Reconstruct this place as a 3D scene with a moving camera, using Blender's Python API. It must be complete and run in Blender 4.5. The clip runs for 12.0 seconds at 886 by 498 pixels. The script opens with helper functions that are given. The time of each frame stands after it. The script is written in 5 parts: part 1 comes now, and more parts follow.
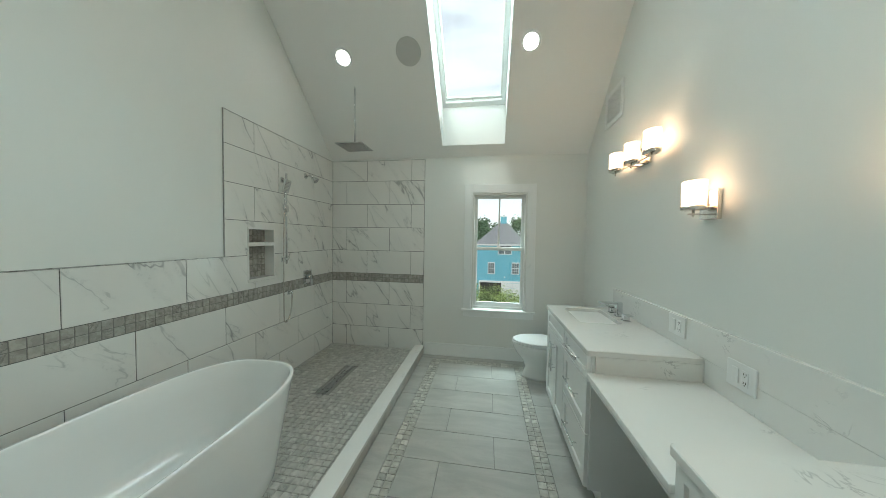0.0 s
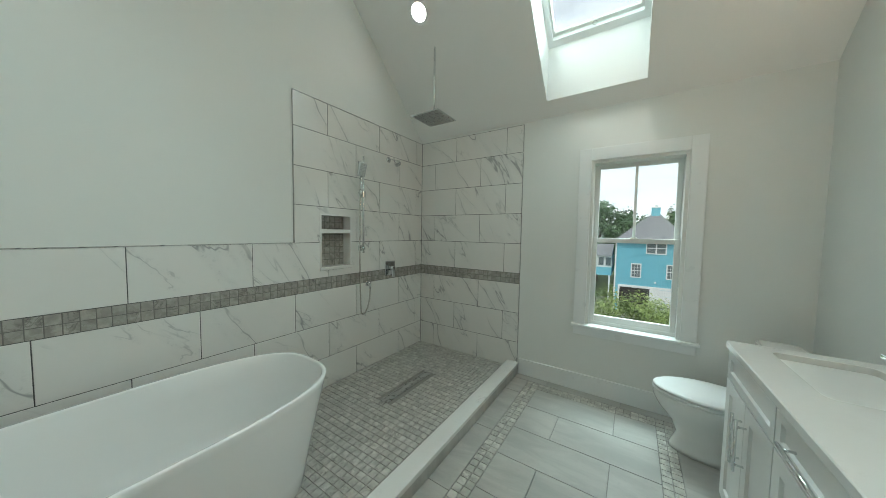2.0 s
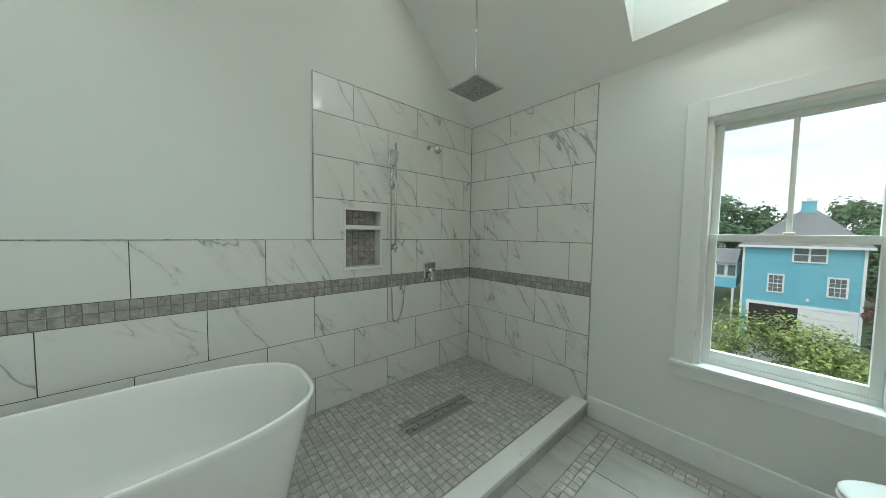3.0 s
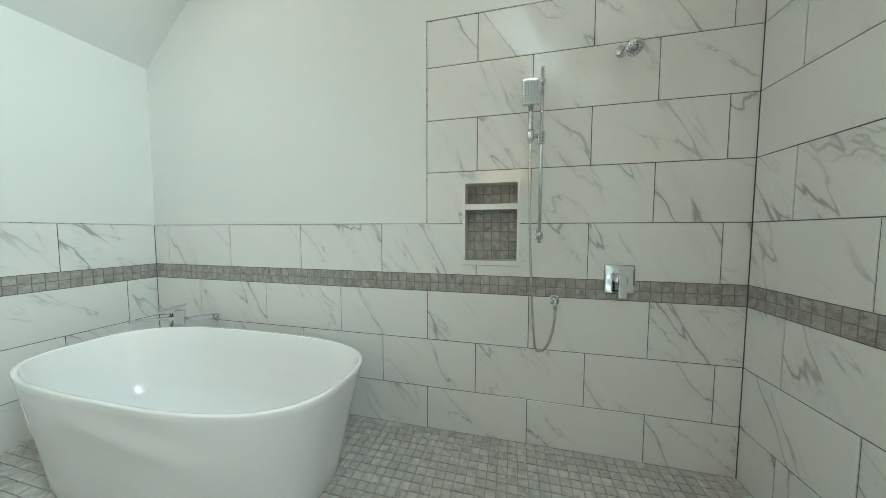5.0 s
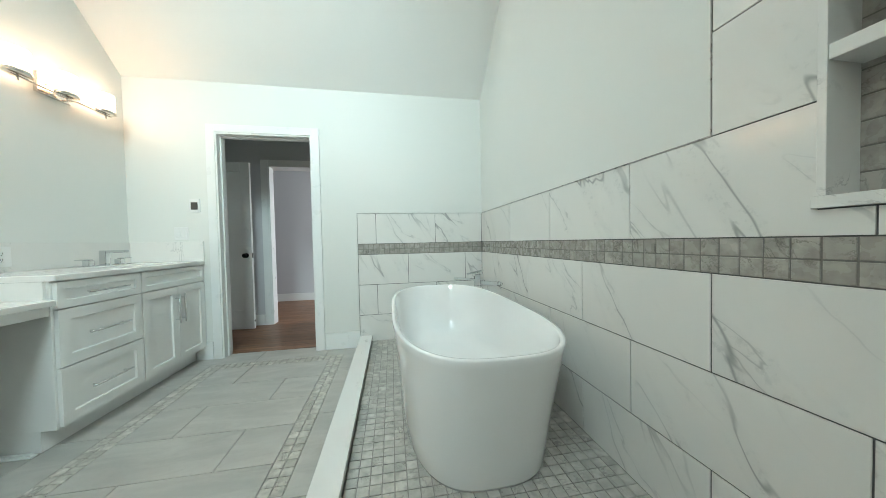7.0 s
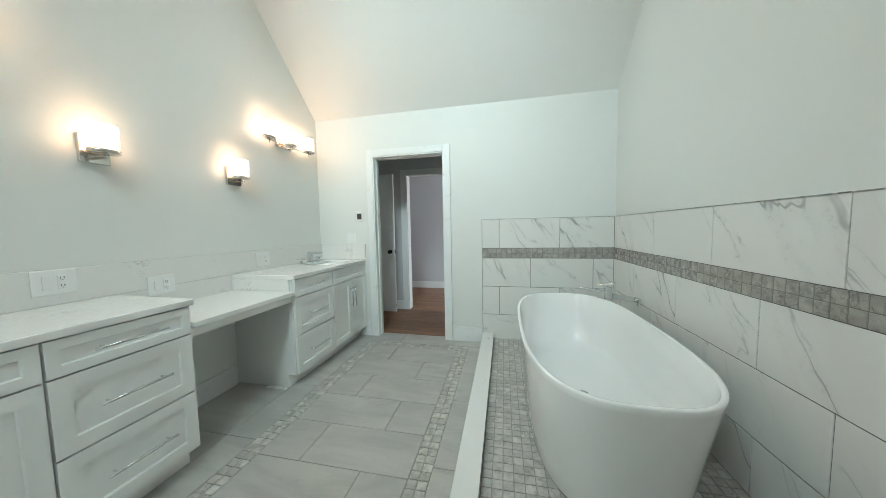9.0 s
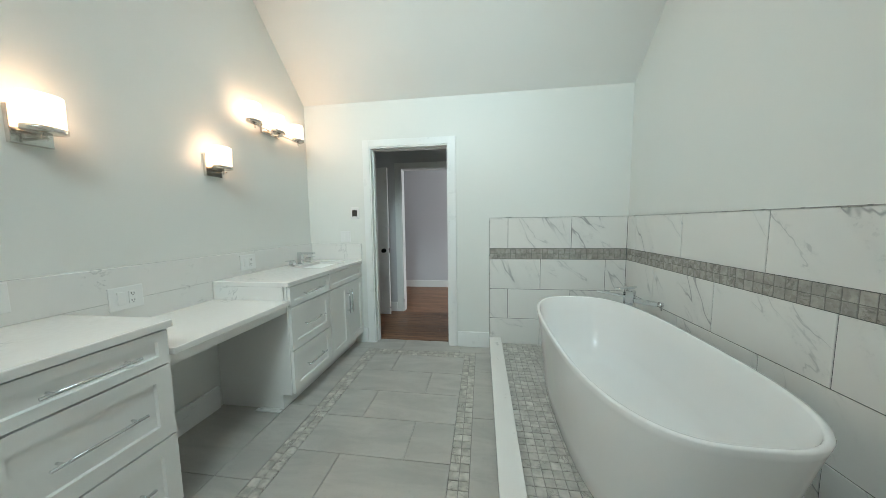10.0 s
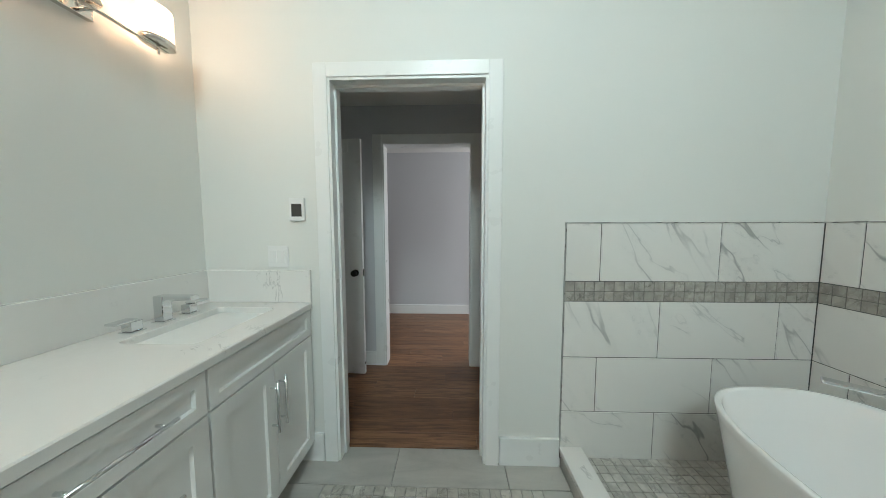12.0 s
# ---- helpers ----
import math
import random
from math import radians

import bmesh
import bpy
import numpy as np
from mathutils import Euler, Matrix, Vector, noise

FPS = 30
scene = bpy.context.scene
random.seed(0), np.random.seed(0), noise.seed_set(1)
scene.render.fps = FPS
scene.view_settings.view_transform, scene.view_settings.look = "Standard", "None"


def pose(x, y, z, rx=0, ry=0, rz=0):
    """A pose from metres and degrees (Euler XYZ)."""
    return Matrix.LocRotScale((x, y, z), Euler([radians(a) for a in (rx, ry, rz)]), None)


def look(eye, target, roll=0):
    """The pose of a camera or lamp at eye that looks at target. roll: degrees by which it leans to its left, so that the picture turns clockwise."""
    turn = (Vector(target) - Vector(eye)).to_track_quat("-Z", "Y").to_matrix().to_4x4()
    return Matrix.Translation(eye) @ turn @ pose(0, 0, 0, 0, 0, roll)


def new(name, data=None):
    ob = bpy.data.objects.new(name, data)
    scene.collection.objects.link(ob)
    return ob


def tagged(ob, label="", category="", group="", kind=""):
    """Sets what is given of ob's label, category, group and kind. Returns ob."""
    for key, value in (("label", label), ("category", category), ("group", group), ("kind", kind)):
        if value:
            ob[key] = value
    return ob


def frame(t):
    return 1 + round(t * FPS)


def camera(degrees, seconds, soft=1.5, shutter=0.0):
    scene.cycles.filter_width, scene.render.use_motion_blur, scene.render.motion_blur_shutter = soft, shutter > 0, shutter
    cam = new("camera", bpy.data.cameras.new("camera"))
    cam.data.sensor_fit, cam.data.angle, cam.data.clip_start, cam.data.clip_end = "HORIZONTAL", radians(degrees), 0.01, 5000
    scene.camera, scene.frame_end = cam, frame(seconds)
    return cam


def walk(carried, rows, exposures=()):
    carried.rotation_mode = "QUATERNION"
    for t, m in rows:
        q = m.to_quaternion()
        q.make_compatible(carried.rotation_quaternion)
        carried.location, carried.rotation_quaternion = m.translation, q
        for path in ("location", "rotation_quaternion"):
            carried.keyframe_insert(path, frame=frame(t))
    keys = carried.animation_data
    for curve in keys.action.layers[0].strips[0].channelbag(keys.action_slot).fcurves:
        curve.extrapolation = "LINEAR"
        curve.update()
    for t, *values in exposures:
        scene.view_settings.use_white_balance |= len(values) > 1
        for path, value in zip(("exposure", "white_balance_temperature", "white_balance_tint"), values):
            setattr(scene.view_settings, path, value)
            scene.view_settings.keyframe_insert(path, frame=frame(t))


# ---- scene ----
cam = camera(114.1, 12.0, soft=0.75)
PATH = [
    (0, (0.332, 0.084, 1.547), (0.023, 2.058, 1.471), 0.9),
    (0.5, (0.378, 0.281, 1.563), (-0.133, 2.213, 1.482), 0.9),
    (1, (0.449, 0.458, 1.541), (-0.280, 2.318, 1.453), 0.9),
    (1.5, (0.471, 0.645, 1.500), (-0.452, 2.417, 1.399), 0.9),
    (2, (0.470, 0.866, 1.466), (-0.633, 2.530, 1.352), 0.9),
    (2.5, (0.457, 1.130, 1.434), (-0.833, 2.654, 1.321), 0.8),
    (3, (0.407, 1.451, 1.419), (-1.095, 2.768, 1.315), 0.8),
    (3.2, (0.366, 1.560, 1.401), (-1.206, 2.792, 1.308), 0.9),
    (4.8, (-0.006, 2.563, 1.336), (-1.987, 2.315, 1.221), 0.2),
    (5, (-0.076, 2.637, 1.313), (-2.017, 2.171, 1.196), 0.1),
    (5.5, (-0.260, 2.758, 1.256), (-1.968, 1.721, 1.145), -0.2),
    (6, (-0.434, 2.797, 1.195), (-1.769, 1.310, 1.100), -1.1),
    (6.5, (-0.713, 2.824, 1.105), (-1.518, 0.995, 1.025), -1.3),
    (7, (-0.823, 2.849, 1.060), (-1.173, 0.881, 1.010), -1.2),
    (7.5, (-0.863, 2.889, 1.106), (-0.842, 0.890, 1.055), -1.1),
    (9.3, (-0.641, 2.981, 1.281), (-0.221, 1.030, 1.131), -1.1),
    (9.5, (-0.579, 2.949, 1.278), (-0.196, 0.991, 1.125), -1.0),
    (10, (-0.406, 2.806, 1.319), (-0.137, 0.833, 1.140), -0.7),
    (10.5, (-0.241, 2.601, 1.349), (-0.073, 0.617, 1.162), -0.5),
    (11, (-0.086, 2.271, 1.377), (-0.002, 0.280, 1.194), -0.2),
    (11.5, (0.016, 1.837, 1.393), (0.076, -0.154, 1.224), -0.1),
    (12, (0.117, 1.371, 1.347), (0.183, -0.622, 1.192), -0.1),
]
EXPOSURES = [(0.0, -0.05, 6420, 3), (2.0, -0.06, 6380, 3), (3.2, 0.03, 6350, 3), (4.8, 0.42, 6350, 5), (5.5, 0.53, 6330, 5), (7.5, 0.50, 6360, 7), (9.5, 0.23, 6420, 9), (12.0, 0.05, 6560, 10)]
walk(cam, [(t, look(eye, target, roll)) for t, eye, target, roll in PATH], EXPOSURES)

# ---- light ----
world = bpy.data.worlds.new("sky")
scene.world = world
world.use_nodes = True
wn, wl = world.node_tree.nodes, world.node_tree.links
wn.clear()
w_out = wn.new("ShaderNodeOutputWorld")
w_bg = wn.new("ShaderNodeBackground")
w_sky = wn.new("ShaderNodeTexSky")
w_sky.sky_type, w_sky.sun_disc = "NISHITA", False
w_sky.sun_elevation, w_sky.sun_rotation = radians(55), radians(200)
w_cloud = wn.new("ShaderNodeMixRGB")
w_co = wn.new("ShaderNodeTexCoord")
w_map = wn.new("ShaderNodeMapping")
w_map.inputs["Scale"].default_value = (3, 3, 14)
w_noise = wn.new("ShaderNodeTexNoise")
w_noise.inputs["Scale"].default_value, w_noise.inputs["Detail"].default_value = 1.2, 5
w_ramp = wn.new("ShaderNodeValToRGB")
w_ramp.color_ramp.elements[0].position, w_ramp.color_ramp.elements[0].color = 0.3, (0.62, 0.62, 0.62, 1)
w_ramp.color_ramp.elements[1].position, w_ramp.color_ramp.elements[1].color = 0.6, (0.95, 0.95, 0.95, 1)
w_cloud.inputs[2].default_value = (8.6, 9.2, 9.5, 1)
wl.new(w_co.outputs["Generated"], w_map.inputs["Vector"])
wl.new(w_map.outputs["Vector"], w_noise.inputs["Vector"])
wl.new(w_noise.outputs["Fac"], w_ramp.inputs["Fac"])
wl.new(w_ramp.outputs["Color"], w_cloud.inputs[0])
wl.new(w_sky.outputs["Color"], w_cloud.inputs[1])
wl.new(w_cloud.outputs["Color"], w_bg.inputs["Color"])
wl.new(w_bg.outputs["Background"], w_out.inputs["Surface"])
w_bg.inputs["Strength"].default_value = 0.145

sun = new("sun", bpy.data.lights.new("sun", "SUN"))
sun.data.energy, sun.data.angle, sun.data.color = 1.5, radians(12), (1.0, 0.96, 0.9)
sun.matrix_world = look((0, -20, 40), (4, 4, 0))


def area_lamp(name, m, w, h, watts, color):
    d = bpy.data.lights.new(name, "AREA")
    d.shape, d.size, d.size_y, d.energy, d.color = "RECTANGLE", w, h, watts, color
    ob = new(name, d)
    ob.matrix_world = m
    return ob


def bulb(name, place, watts, color, size=0.03):
    d = bpy.data.lights.new(name, "POINT")
    d.energy, d.color, d.shadow_soft_size = watts, color, size
    ob = new(name, d)
    ob.matrix_world = Matrix.Translation(place)
    return ob


SKY_TINT = (0.79, 1.0, 1.03)
# room: left wall, right wall, door wall, window wall; springing height and slope of the vault
XL, XR, YB, YW = -1.80, 1.495, -0.178, 3.783
SPRING, SLOPE = 2.586, 0.95
RIDGE = (YB + YW) / 2
area_lamp("skylight_daylight", look((0.124, 3.06, 3.95), (0.124, 2.06, 2.85)), 0.72, 1.2, 17, SKY_TINT)
area_lamp("skylight_high_sky", look((0.124, 4.05, 5.08), (0.124, 3.05, 3.8)), 1.5, 2.2, 23, SKY_TINT)
area_lamp("window_daylight", look((0.45, 5.0, 4.3), (0.45, 3.2, 0.6)), 2.4, 1.8, 430, SKY_TINT)
# added fill lamp outside, beside the window, to brighten the tub
area_lamp("window_side_fill", look((1.85, 5.35, 1.55), (-1.2, 1.6, 0.7)), 1.0, 1.7, 8, SKY_TINT)
# added lamp, out of sight, that lights the far room and the hall
area_lamp("bedroom_fill", look((-2.38, -2.3, 1.5), (2.0, -2.3, 1.1)), 1.1, 1.3, 38, (0.95, 0.97, 1.0))

# ---- materials ----
def material(name, color=(0.8, 0.8, 0.8), rough=0.5, metal=0.0, **more):
    m = bpy.data.materials.new(name)
    m.use_nodes = True
    b = m.node_tree.nodes["Principled BSDF"]
    b.inputs["Base Color"].default_value = (*color, 1)
    b.inputs["Roughness"].default_value = rough
    b.inputs["Metallic"].default_value = metal
    for k, v in more.items():
        b.inputs[k.replace("_", " ")].default_value = v
    return m


class Graph:
    """Short hand for the nodes of one material."""

    def __init__(self, m):
        self.t = m.node_tree
        self.b = self.t.nodes["Principled BSDF"]

    def add(self, kind, **inputs):
        n = self.t.nodes.new(kind)
        for k, v in inputs.items():
            self.put(n.inputs[k.replace("_", " ")], v)
        return n

    def put(self, socket, v):
        if isinstance(v, bpy.types.NodeSocket):
            self.t.links.new(v, socket)
        else:
            socket.default_value = v

    def math(self, op, a, b=0.0, c=0.0):
        n = self.t.nodes.new("ShaderNodeMath")
        n.operation = op
        for i, v in enumerate((a, b, c)):
            self.put(n.inputs[i], v)
        return n.outputs[0]

    def vmath(self, op, a, b):
        n = self.t.nodes.new("ShaderNodeVectorMath")
        n.operation = op
        self.put(n.inputs[0], a)
        self.put(n.inputs[1], b)
        return n.outputs[0]

    def noise(self, vec, scale, detail=4.0, rough=0.5, distortion=0.0):
        n = self.add("ShaderNodeTexNoise", Scale=scale, Detail=detail, Roughness=rough, Distortion=distortion)
        self.put(n.inputs["Vector"], vec)
        return n.outputs["Fac"]

    def span(self, v, a, b, c=0.0, d=1.0):
        n = self.add("ShaderNodeMapRange")
        n.interpolation_type = "SMOOTHSTEP"
        for i, x in enumerate((v, a, b, c, d)):
            self.put(n.inputs[i], x)
        return n.outputs[0]

    def mix(self, f, a, b):
        n = self.t.nodes.new("ShaderNodeMixRGB")
        for i, x in enumerate((f, a, b)):
            self.put(n.inputs[i], (*x, 1) if isinstance(x, tuple) and len(x) == 3 else x)
        return n.outputs[0]

    def bump(self, height, strength, distance=0.002):
        n = self.add("ShaderNodeBump", Strength=strength, Distance=distance)
        self.put(n.inputs["Height"], height)
        self.put(self.b.inputs["Normal"], n.outputs[0])

    def place(self):
        return self.add("ShaderNodeNewGeometry").outputs["Position"]

    def shifted(self, island=False):
        """A place that differs from piece to piece."""
        r = self.add("ShaderNodeNewGeometry").outputs["Random Per Island"] if island else self.add("ShaderNodeObjectInfo").outputs["Random"]
        k = self.math("MULTIPLY", r, 60.0)
        c = self.t.nodes.new("ShaderNodeCombineXYZ")
        for i in range(3):
            self.put(c.inputs[i], k if i != 1 else self.math("MULTIPLY", r, 37.0))
        return self.vmath("ADD", self.place(), c.outputs[0]), r


def paint(name, color, rough=0.6, bumpy=0.12):
    m = material(name, color, rough)
    g = Graph(m)
    p = g.place()
    v = g.noise(p, 1.3, 3)
    dark = tuple(c * 0.965 for c in color)
    g.put(g.b.inputs["Base Color"], g.mix(v, color, dark))
    g.bump(g.noise(p, 260, 2), bumpy, 0.0006)
    g.put(g.b.inputs["Roughness"], g.span(g.noise(p, 9, 3), 0.2, 0.8, rough - 0.06, rough + 0.06))
    return m


WALL = paint("wall_paint", (0.755, 0.77, 0.74), 0.55)
CEIL = paint("ceiling_paint", (0.84, 0.845, 0.82), 0.75)
TRIM = paint("trim_paint", (0.82, 0.84, 0.83), 0.32, 0.05)
HALL = paint("hall_paint", (0.60, 0.61, 0.63), 0.6)
CAB = paint("cabinet_paint", (0.83, 0.84, 0.82), 0.35, 0.04)
GROUT = material("grout", (0.095, 0.098, 0.098), 0.9)
GROUT_F = material("floor_grout", (0.28, 0.275, 0.255), 0.9)
GROUT_B = material("band_grout", (0.19, 0.182, 0.168), 0.9)


def marble(name):
    """White tile with sparse slanting grey veins; each tile shows its own piece of the stone."""
    m = material(name, rough=0.09)
    g = Graph(m)
    r = g.add("ShaderNodeObjectInfo").outputs["Random"]
    off = g.t.nodes.new("ShaderNodeCombineXYZ")
    for i, k in enumerate((61.0, 17.0, 37.0)):
        g.put(off.inputs[i], g.math("MULTIPLY", r, k))
    p = g.vmath("ADD", g.add("ShaderNodeTexCoord").outputs["Object"], off.outputs[0])

    ax = g.t.nodes.new("ShaderNodeSeparateXYZ")
    g.put(ax.inputs[0], p)

    def veins(slant, along, scale, width, lo, hi, mask_scale):
        """A wandering line falling to one side, broken up by a mask: its core and its soft surround."""
        cs, sn = math.cos(slant), math.sin(slant)
        across = g.math("ADD", g.math("MULTIPLY", ax.outputs[0], cs), g.math("MULTIPLY", ax.outputs[2], sn))
        down = g.math("SUBTRACT", g.math("MULTIPLY", ax.outputs[0], sn), g.math("MULTIPLY", ax.outputs[2], cs))
        v = g.t.nodes.new("ShaderNodeCombineXYZ")
        for i, x in enumerate((across, ax.outputs[1], g.math("MULTIPLY", down, along))):
            g.put(v.inputs[i], x)
        d = g.math("ABSOLUTE", g.math("SUBTRACT", g.noise(v.outputs[0], scale, 4, 0.5, 0.25), 0.5))
        mask = g.span(g.noise(v.outputs[0], mask_scale, 3, 0.55), lo, hi)
        return g.math("MULTIPLY", g.span(d, 0.0, width, 1.0, 0.0), mask), g.math("MULTIPLY", g.span(d, 0.0, width * 7, 1.0, 0.0), mask)
    core, halo = veins(0.55, 0.22, 3.0, 0.010, 0.47, 0.60, 2.6)
    core2, halo2 = veins(0.85, 0.30, 5.5, 0.012, 0.52, 0.64, 4.0)
    fleck = g.math("MULTIPLY", g.span(g.noise(p, 34, 5, 0.7), 0.52, 0.66), g.math("MAXIMUM", halo, halo2))
    base = g.mix(g.noise(p, 2.4, 4), (0.74, 0.735, 0.705), (0.80, 0.795, 0.765))
    c = g.mix(g.math("MULTIPLY", halo, 0.16), base, (0.50, 0.51, 0.50))
    c = g.mix(g.math("MULTIPLY", halo2, 0.12), c, (0.50, 0.51, 0.50))
    c = g.mix(g.math("MULTIPLY", fleck, 0.30), c, (0.36, 0.37, 0.37))
    c = g.mix(g.math("MULTIPLY", core, 0.72), c, (0.27, 0.28, 0.28))
    c = g.mix(g.math("MULTIPLY", core2, 0.50), c, (0.33, 0.34, 0.34))
    g.put(g.b.inputs["Base Color"], c)
    g.put(g.b.inputs["Roughness"], g.span(g.noise(p, 30, 3), 0.3, 0.7, 0.07, 0.13))
    g.bump(g.noise(p, 8, 2), 0.04, 0.001)
    return m


MARBLE = marble("white_marble_tile")


def mosaic(name, lo, hi, rough, island):
    m = material(name, rough=rough)
    g = Graph(m)
    p, r = g.shifted(island)
    tone = g.mix(r, lo, hi)
    big = g.noise(p, 9, 6, 0.65, 1.0)
    vein = g.span(g.math("ABSOLUTE", g.math("SUBTRACT", big, 0.5)), 0.0, 0.03, 1.0, 0.0)
    vein = g.math("MULTIPLY", vein, g.span(g.noise(p, 6, 2), 0.45, 0.65))
    c = g.mix(g.span(g.noise(p, 22, 5), 0.3, 0.75), tone, tuple(x * 0.80 for x in lo))
    c = g.mix(g.math("MULTIPLY", vein, 0.6), c, tuple(x * 0.35 for x in lo))
    g.put(g.b.inputs["Base Color"], c)
    g.bump(g.noise(p, 60, 4), 0.15, 0.001)
    g.put(g.b.inputs["Roughness"], g.span(g.noise(p, 25, 3), 0.3, 0.7, rough - 0.08, rough + 0.1))
    return m


BAND = mosaic("grey_mosaic", (0.36, 0.342, 0.31), (0.48, 0.46, 0.42), 0.28, False)
SHOWER = mosaic("shower_mosaic", (0.47, 0.46, 0.425), (0.64, 0.625, 0.58), 0.42, False)
SHOWER_J = mosaic("shower_mosaic_joined", (0.47, 0.46, 0.425), (0.64, 0.625, 0.58), 0.42, True)
BORDER = mosaic("border_mosaic", (0.47, 0.455, 0.41), (0.70, 0.68, 0.62), 0.4, False)


def porcelain():
    m = material("grey_porcelain", rough=0.38)
    g = Graph(m)
    p, r = g.shifted()
    mp = g.add("ShaderNodeMapping", Scale=(1.0, 3.6, 1.0))
    g.put(mp.inputs["Vector"], p)
    streak = g.noise(mp.outputs[0], 2.2, 6, 0.6, 0.6)
    base = g.mix(g.span(streak, 0.32, 0.7), (0.40, 0.395, 0.37), (0.51, 0.50, 0.465))
    c = g.mix(g.math("MULTIPLY", r, 0.25), base, (0.43, 0.425, 0.40))
    c = g.mix(g.span(g.noise(p, 40, 4), 0.55, 0.8, 0, 0.25), c, (0.34, 0.335, 0.32))
    g.put(g.b.inputs["Base Color"], c)
    g.put(g.b.inputs["Roughness"], g.span(g.noise(p, 6, 4), 0.3, 0.7, 0.30, 0.44))
    g.bump(g.noise(p, 90, 3), 0.06, 0.001)
    return m


PORCELAIN = porcelain()


def quartz():
    m = material("white_quartz", rough=0.16)
    g = Graph(m)
    p = g.place()
    ridge = g.math("ABSOLUTE", g.math("SUBTRACT", g.noise(p, 4.5, 7, 0.65, 1.4), 0.5))
    mask = g.span(g.noise(p, 5.0, 2), 0.58, 0.7)
    v = g.math("MULTIPLY", g.span(ridge, 0, 0.02, 0.6, 0), mask)
    base = g.mix(g.noise(p, 5, 4), (0.76, 0.755, 0.73), (0.80, 0.80, 0.775))
    c = g.mix(g.span(g.noise(p, 3.0, 4), 0.62, 0.8, 0, 0.2), base, (0.62, 0.61, 0.58))
    g.put(g.b.inputs["Base Color"], g.mix(v, c, (0.36, 0.36, 0.36)))
    g.put(g.b.inputs["Roughness"], g.span(g.noise(p, 40, 2), 0.3, 0.7, 0.12, 0.2))
    return m


QUARTZ = quartz()


def glossy_white(name, color, rough, coat=0.0):
    m = material(name, color, rough, Coat_Weight=coat)
    g = Graph(m)
    p = g.place()
    g.put(g.b.inputs["Roughness"], g.span(g.noise(p, 14, 3), 0.3, 0.7, rough, rough + 0.06))
    g.put(g.b.inputs["Base Color"], g.mix(g.noise(p, 3, 3), color, tuple(c * 0.98 for c in color)))
    return m


ACRYLIC = glossy_white("white_acrylic", (0.87, 0.875, 0.865), 0.08, 0.5)
CERAMIC = glossy_white("white_ceramic", (0.82, 0.825, 0.80), 0.06, 0.5)
PLASTIC = glossy_white("white_plastic", (0.80, 0.81, 0.80), 0.3)
VINYL = glossy_white("window_vinyl", (0.74, 0.75, 0.72), 0.35)


def metal(name, color, rough):
    m = material(name, color, rough, 1.0)
    g = Graph(m)
    g.put(g.b.inputs["Roughness"], g.span(g.noise(g.place(), 35, 3), 0.3, 0.7, rough * 0.7, rough * 1.4))
    return m


CHROME = metal("chrome", (0.72, 0.74, 0.75), 0.07)
NICKEL = metal("brushed_nickel", (0.66, 0.64, 0.60), 0.18)
STEEL = metal("brushed_steel", (0.46, 0.46, 0.45), 0.32)
BLACK = material("black_metal", (0.012, 0.012, 0.012), 0.35, 0.6)
DARK = material("dark_slot", (0.03, 0.03, 0.03), 0.6)
SCREEN = material("dark_screen", (0.06, 0.055, 0.05), 0.15)
SPEAKER = material("speaker_cloth", (0.52, 0.53, 0.51), 0.8)
SILICONE = material("grey_silicone", (0.25, 0.27, 0.28), 0.5)


def lit(name, color, strength):
    m = material(name, (0.9, 0.9, 0.88), 0.3)
    b = m.node_tree.nodes["Principled BSDF"]
    b.inputs["Emission Color"].default_value = (*color, 1)
    b.inputs["Emission Strength"].default_value = strength
    return m


LED = lit("led_disc", (1.0, 0.97, 0.93), 34.0)
SHADE = lit("opal_glass_shade", (1.0, 0.62, 0.38), 6.6)


def clear_glass():
    m = material("clear_glass", (1, 1, 1), 0.0)
    t = m.node_tree
    out = t.nodes["Material Output"]
    a, b, f = t.nodes.new("ShaderNodeBsdfTransparent"), t.nodes.new("ShaderNodeBsdfGlossy"), t.nodes.new("ShaderNodeMixShader")
    b.inputs["Roughness"].default_value = 0.02
    f.inputs[0].default_value = 0.06
    t.links.new(a.outputs[0], f.inputs[1])
    t.links.new(b.outputs[0], f.inputs[2])
    t.links.new(f.outputs[0], out.inputs["Surface"])
    return m


GLASS = clear_glass()


def wood():
    m = material("oak_floor", rough=0.35)
    g = Graph(m)
    p, r = g.shifted()
    mp = g.add("ShaderNodeMapping", Scale=(1.2, 14.0, 1.0))
    g.put(mp.inputs["Vector"], p)
    grain = g.noise(mp.outputs[0], 3.0, 8, 0.65, 0.8)
    a = g.mix(r, (0.21, 0.098, 0.046), (0.36, 0.18, 0.092))
    c = g.mix(g.span(grain, 0.35, 0.7), a, (0.11, 0.052, 0.026))
    g.put(g.b.inputs["Base Color"], c)
    g.bump(grain, 0.12, 0.001)
    return m


WOOD = wood()


# ---- mesh helpers ----
def part(name, bm, mat, parent=None, label="", smooth=False):
    me = bpy.data.meshes.new(name)
    bm.normal_update()
    bm.to_mesh(me)
    bm.free()
    me.materials.append(mat)
    if smooth:
        for f in me.polygons:
            f.use_smooth = True
    ob = new(name, me)
    if parent:
        ob.parent = parent
    return tagged(ob, label)


def group_of(name, label, category, place=(0, 0, 0), rz=0.0, group="", kind=""):
    e = new(name)
    e.matrix_world = pose(*place, 0, 0, rz)
    return tagged(e, label, category, group, kind)


